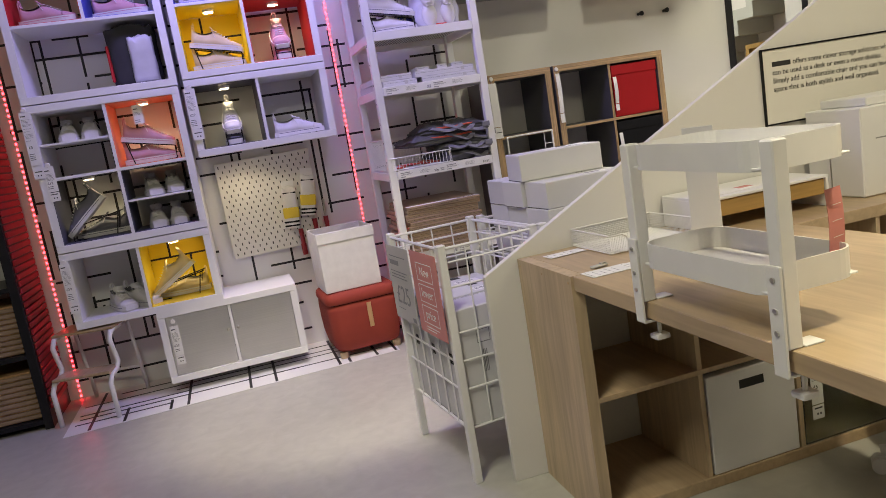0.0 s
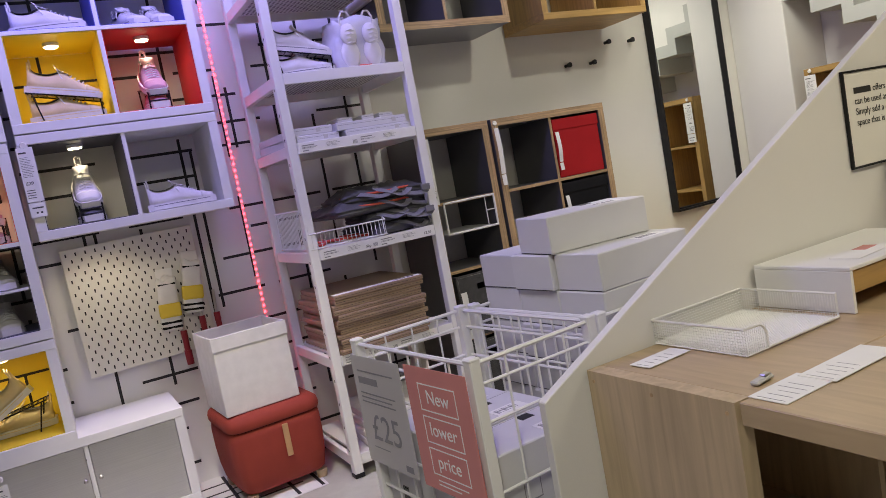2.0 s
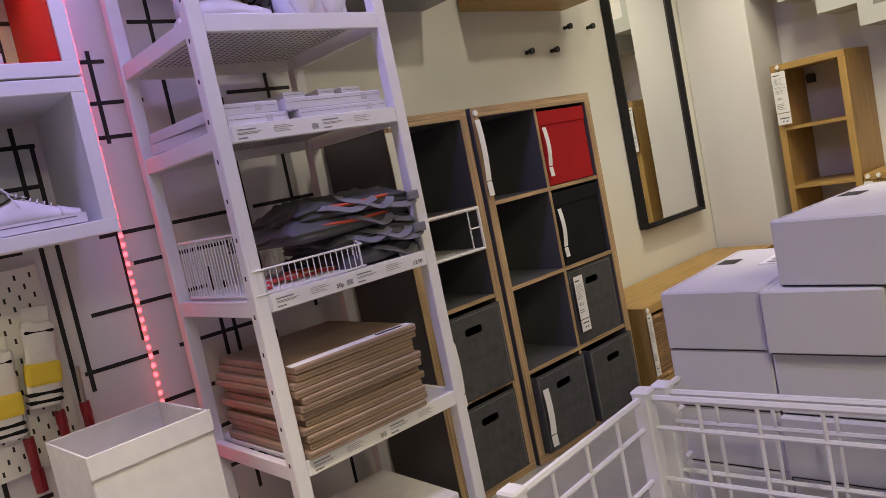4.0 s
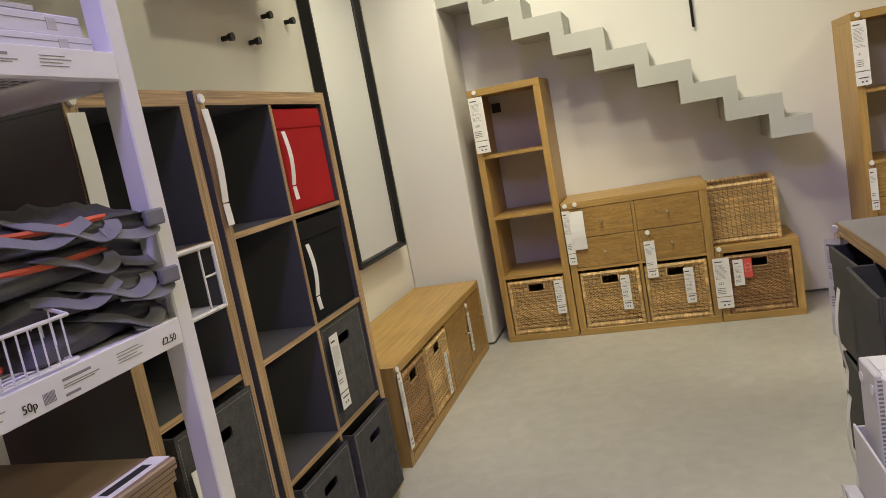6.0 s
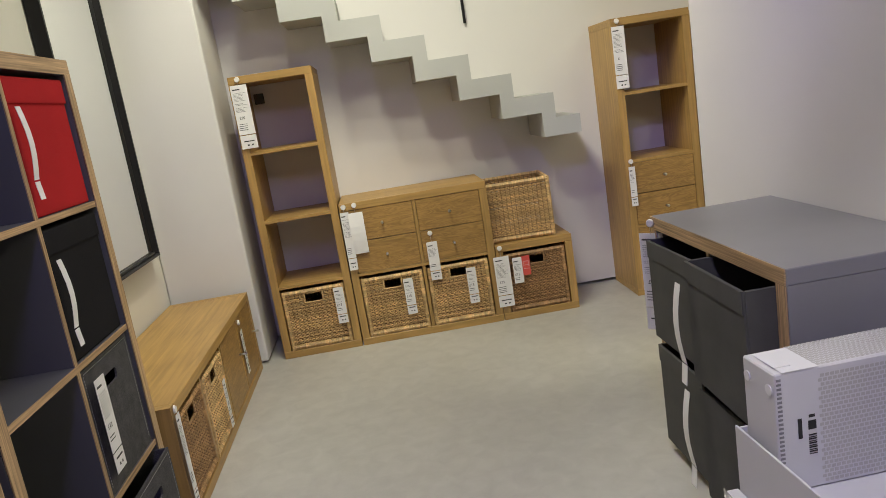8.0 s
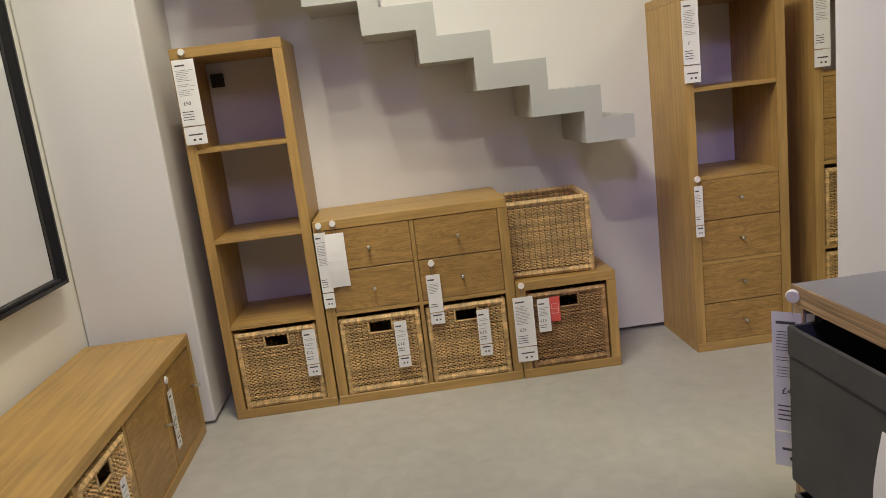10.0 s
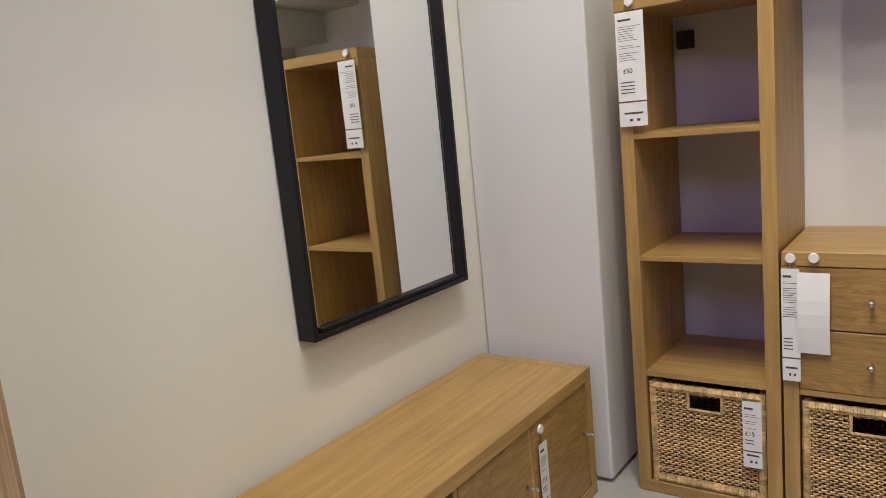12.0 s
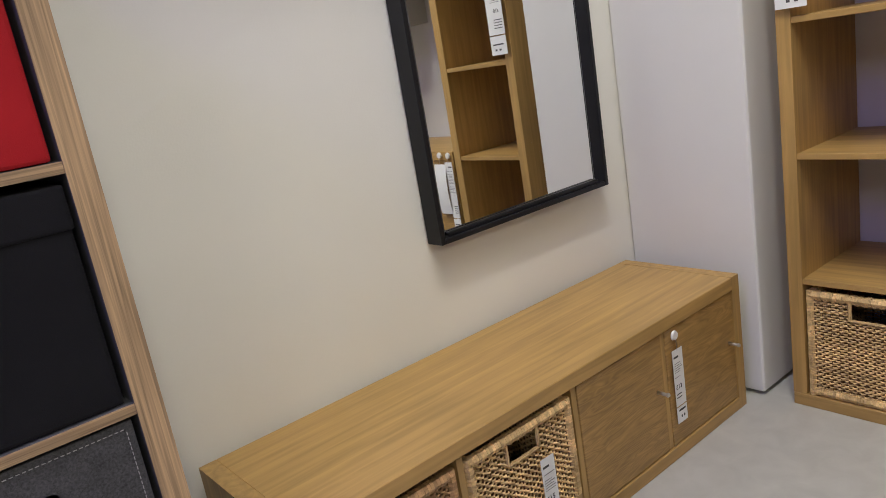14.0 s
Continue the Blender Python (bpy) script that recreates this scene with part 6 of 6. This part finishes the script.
for k in range(47):
    tube(bm, [(LW * k / 46, 0, 0.003), (LW * k / 46, LD, 0.003)], 0.0015, 4)
for k in range(37):
    tube(bm, [(0, LD * k / 36, 0.0034), (LW, LD * k / 36, 0.0034)], 0.0015, 4)
tagged(part("mesh_base", bm, WHITEMETAL, lt, "fine white wire mesh"), kind="stuff")

for m, w, d, lb in ((pose(1.545, 3.075, 0.766, 0, 0, 4), 0.13, 0.055, "small white price leaflet lying on the desk"), (pose(1.510, 2.730, 0.766, 0, 0, 2), 0.14, 0.075, "white price leaflet lying on the desk"), (pose(1.635, 2.726, 0.7675, 0, 0, 2), 0.20, 0.072, "white price leaflet lying on the desk")):
    t = thing("leaflet", lb, "paper", m, "desk leaflets")
    part("sheet", block(0, w, 0, d, 0, 0.0015, 0), PAPER, t)
    bm = bmesh.new()
    for k in range(5):
        boxed(bm, 0.008 + 0.02 * k, 0.0092 + 0.02 * k, 0.01, d - 0.012 - 0.006 * (k % 3), 0.0015, 0.0018)
    part("fine_print", bm, GREYINK, t)
cl = thing("clip", "grey plastic label clip on the desk", "clip", pose(1.558, 2.822, 0.766, 0, 0, 8))
part("clip_body", block(0, 0.055, 0, 0.018, 0, 0.008, 0.003), SIGNGREY, cl)
part("clip_lever", block(0.03, 0.05, 0.002, 0.016, 0.008, 0.012, 0.002), CHROME, cl)

# drawer riser and organiser
rs = thing("monitor_riser", "white monitor stand with a wooden drawer", "monitor stand", pose(2.035, 2.950, 0.7655, 0, 0, 0))
part("top_board", block(0, 0.47, -0.01, 0.24, 0.095, 0.105, 0.002), WHITE, rs)
for x in (0, 0.46):
    part("side_panel", block(x, x + 0.010, -0.01, 0.24, 0, 0.095, 0.001), WHITE, rs)
d = part("drawer", block(0.012, 0.458, -0.004, 0.21, 0.042, 0.093, 0.002), OAK, rs, "oak drawer front")
bm = bmesh.new()
bmesh.ops.create_cone(bm, cap_ends=True, segments=14, radius1=0.010, radius2=0.010, depth=0.002, matrix=Matrix.Translation((0.235, -0.0052, 0.087)) @ Matrix.Rotation(radians(90), 4, "X"))
part("finger_notch", bm, BLACKLINE, d)
t = thing("leaflet", "white and coral leaflet on the monitor stand", "paper", pose(2.12, 2.97, 0.871, 0, 0, 5), "desk leaflets")
part("sheet", block(0, 0.16, 0, 0.07, 0, 0.0012, 0), PAPER, t), part("coral_panel", block(0.10, 0.158, 0.035, 0.068, 0.0012, 0.0016, 0), PINKCARD, t)
og = thing("desk_organiser", "tall white desktop organiser box", "desk organiser", pose(2.640, 2.93, 0.7655, 0, 0, 0))
part("body", block(0, 0.34, 0, 0.24, 0, 0.30, 0.004), WHITE, og)
part("top_bin", block(0.05, 0.33, 0.02, 0.22, 0.3002, 0.33, 0.004), WHITE, og)
part("front_slot", block(0.06, 0.28, -0.0006, 0.0, 0.19, 0.194, 0), GREYINK, og)
rt = thing("price_tag", "coral sale tag in a clear sleeve hanging from a tray", "price tag", pose(1.668, 2.055, 1.030, 0, 0, 16), "price labels")
part("card", bent_card(0.05, -0.02, -0.15, 0.004, 0), PINKCARD, rt)
part("hook", tube(bmesh.new(), [(0, 0, -0.02), (0, 0, 0.05)], 0.0015, 5), CHROME, rt)
part("frames", bars([(-0.016, 0.016, -0.05, -0.049), (-0.016, 0.016, -0.08, -0.079), (-0.016, 0.016, -0.11, -0.109)], -0.0055), PAPER, rt)

# office chair
ch = thing("office_chair", "white swivel office chair on castors", "chair", pose(2.54, 2.42, 0, 0, 0, -23.4))
for k in range(5):
    a = radians(72 * k + 160)
    x, y = 0.30 * math.cos(a), 0.30 * math.sin(a)
    part("base_arm", tube(bmesh.new(), [(0, 0, 0.10), (x * 0.6, y * 0.6, 0.085), (x, y, 0.07)], 0.018, 8), WHITE, ch, smooth=True)
    bm = bmesh.new()
    for s in (-0.014, 0.014):
        bmesh.ops.create_cone(bm, cap_ends=True, segments=18, radius1=0.026, radius2=0.026, depth=0.018, matrix=Matrix.Translation((x, y, 0.0265)) @ Matrix.Rotation(a, 4, "Z") @ Matrix.Translation((0, s, 0)) @ Matrix.Rotation(radians(90), 4, "X"))
    part("castor", bm, WHITE, ch, smooth=False)
part("gas_lift", tube(bmesh.new(), [(0, 0, 0.1), (0, 0, 0.42)], 0.025, 12), WHITEMETAL, ch, smooth=True)
part("seat", block(-0.22, 0.22, -0.22, 0.22, 0.42, 0.47, 0.03, 3), WHITE, ch, smooth=True)
part("backrest", block(0.20, 0.235, -0.20, 0.20, 0.55, 0.92, 0.016, 3), WHITE, ch, smooth=True)
part("back_arm", tube(bmesh.new(), [(0.18, 0, 0.44), (0.26, 0, 0.46), (0.25, 0, 0.62)], 0.014, 8), WHITE, ch, smooth=True)

# wall sign
sn = thing("wall_sign", "framed cream wall sign with printed text", "sign", pose(2.492, 3.198, 1.038))
SW, SH = 0.80, 0.270
part("board", block(0.006, SW - 0.006, -0.006, 0, 0.006, SH - 0.006, 0), CREAM, sn)
for b in (block(0, SW, -0.009, 0, 0, 0.006, 0), block(0, SW, -0.009, 0, SH - 0.006, SH, 0), block(0, 0.006, -0.009, 0, 0.006, SH - 0.006, 0), block(SW - 0.006, SW, -0.009, 0, 0.006, SH - 0.006, 0)):
    part("frame_edge", b, BLACKMETAL, sn)
part("name_bar", bars([(0.045, 0.125, 0.205, 0.222)], -0.0062), INK, sn)
for k, line in enumerate(("offers some clever storage solutions which", "can be used as a desk or even a room divider.", "Simply add a comfortable chair and you can have a", "space that is both stylish and well organised.")):
    me = text_mesh(line, 0.0265, INK, "line_of_text")
    ob = part("line_of_text", me, INK, sn)
    xs = [v.co.x for v in me.vertices]
    ob.location = ((0.135 if k == 0 else 0.045) - min(xs), -0.0068, 0.2135 - k * 0.0295)
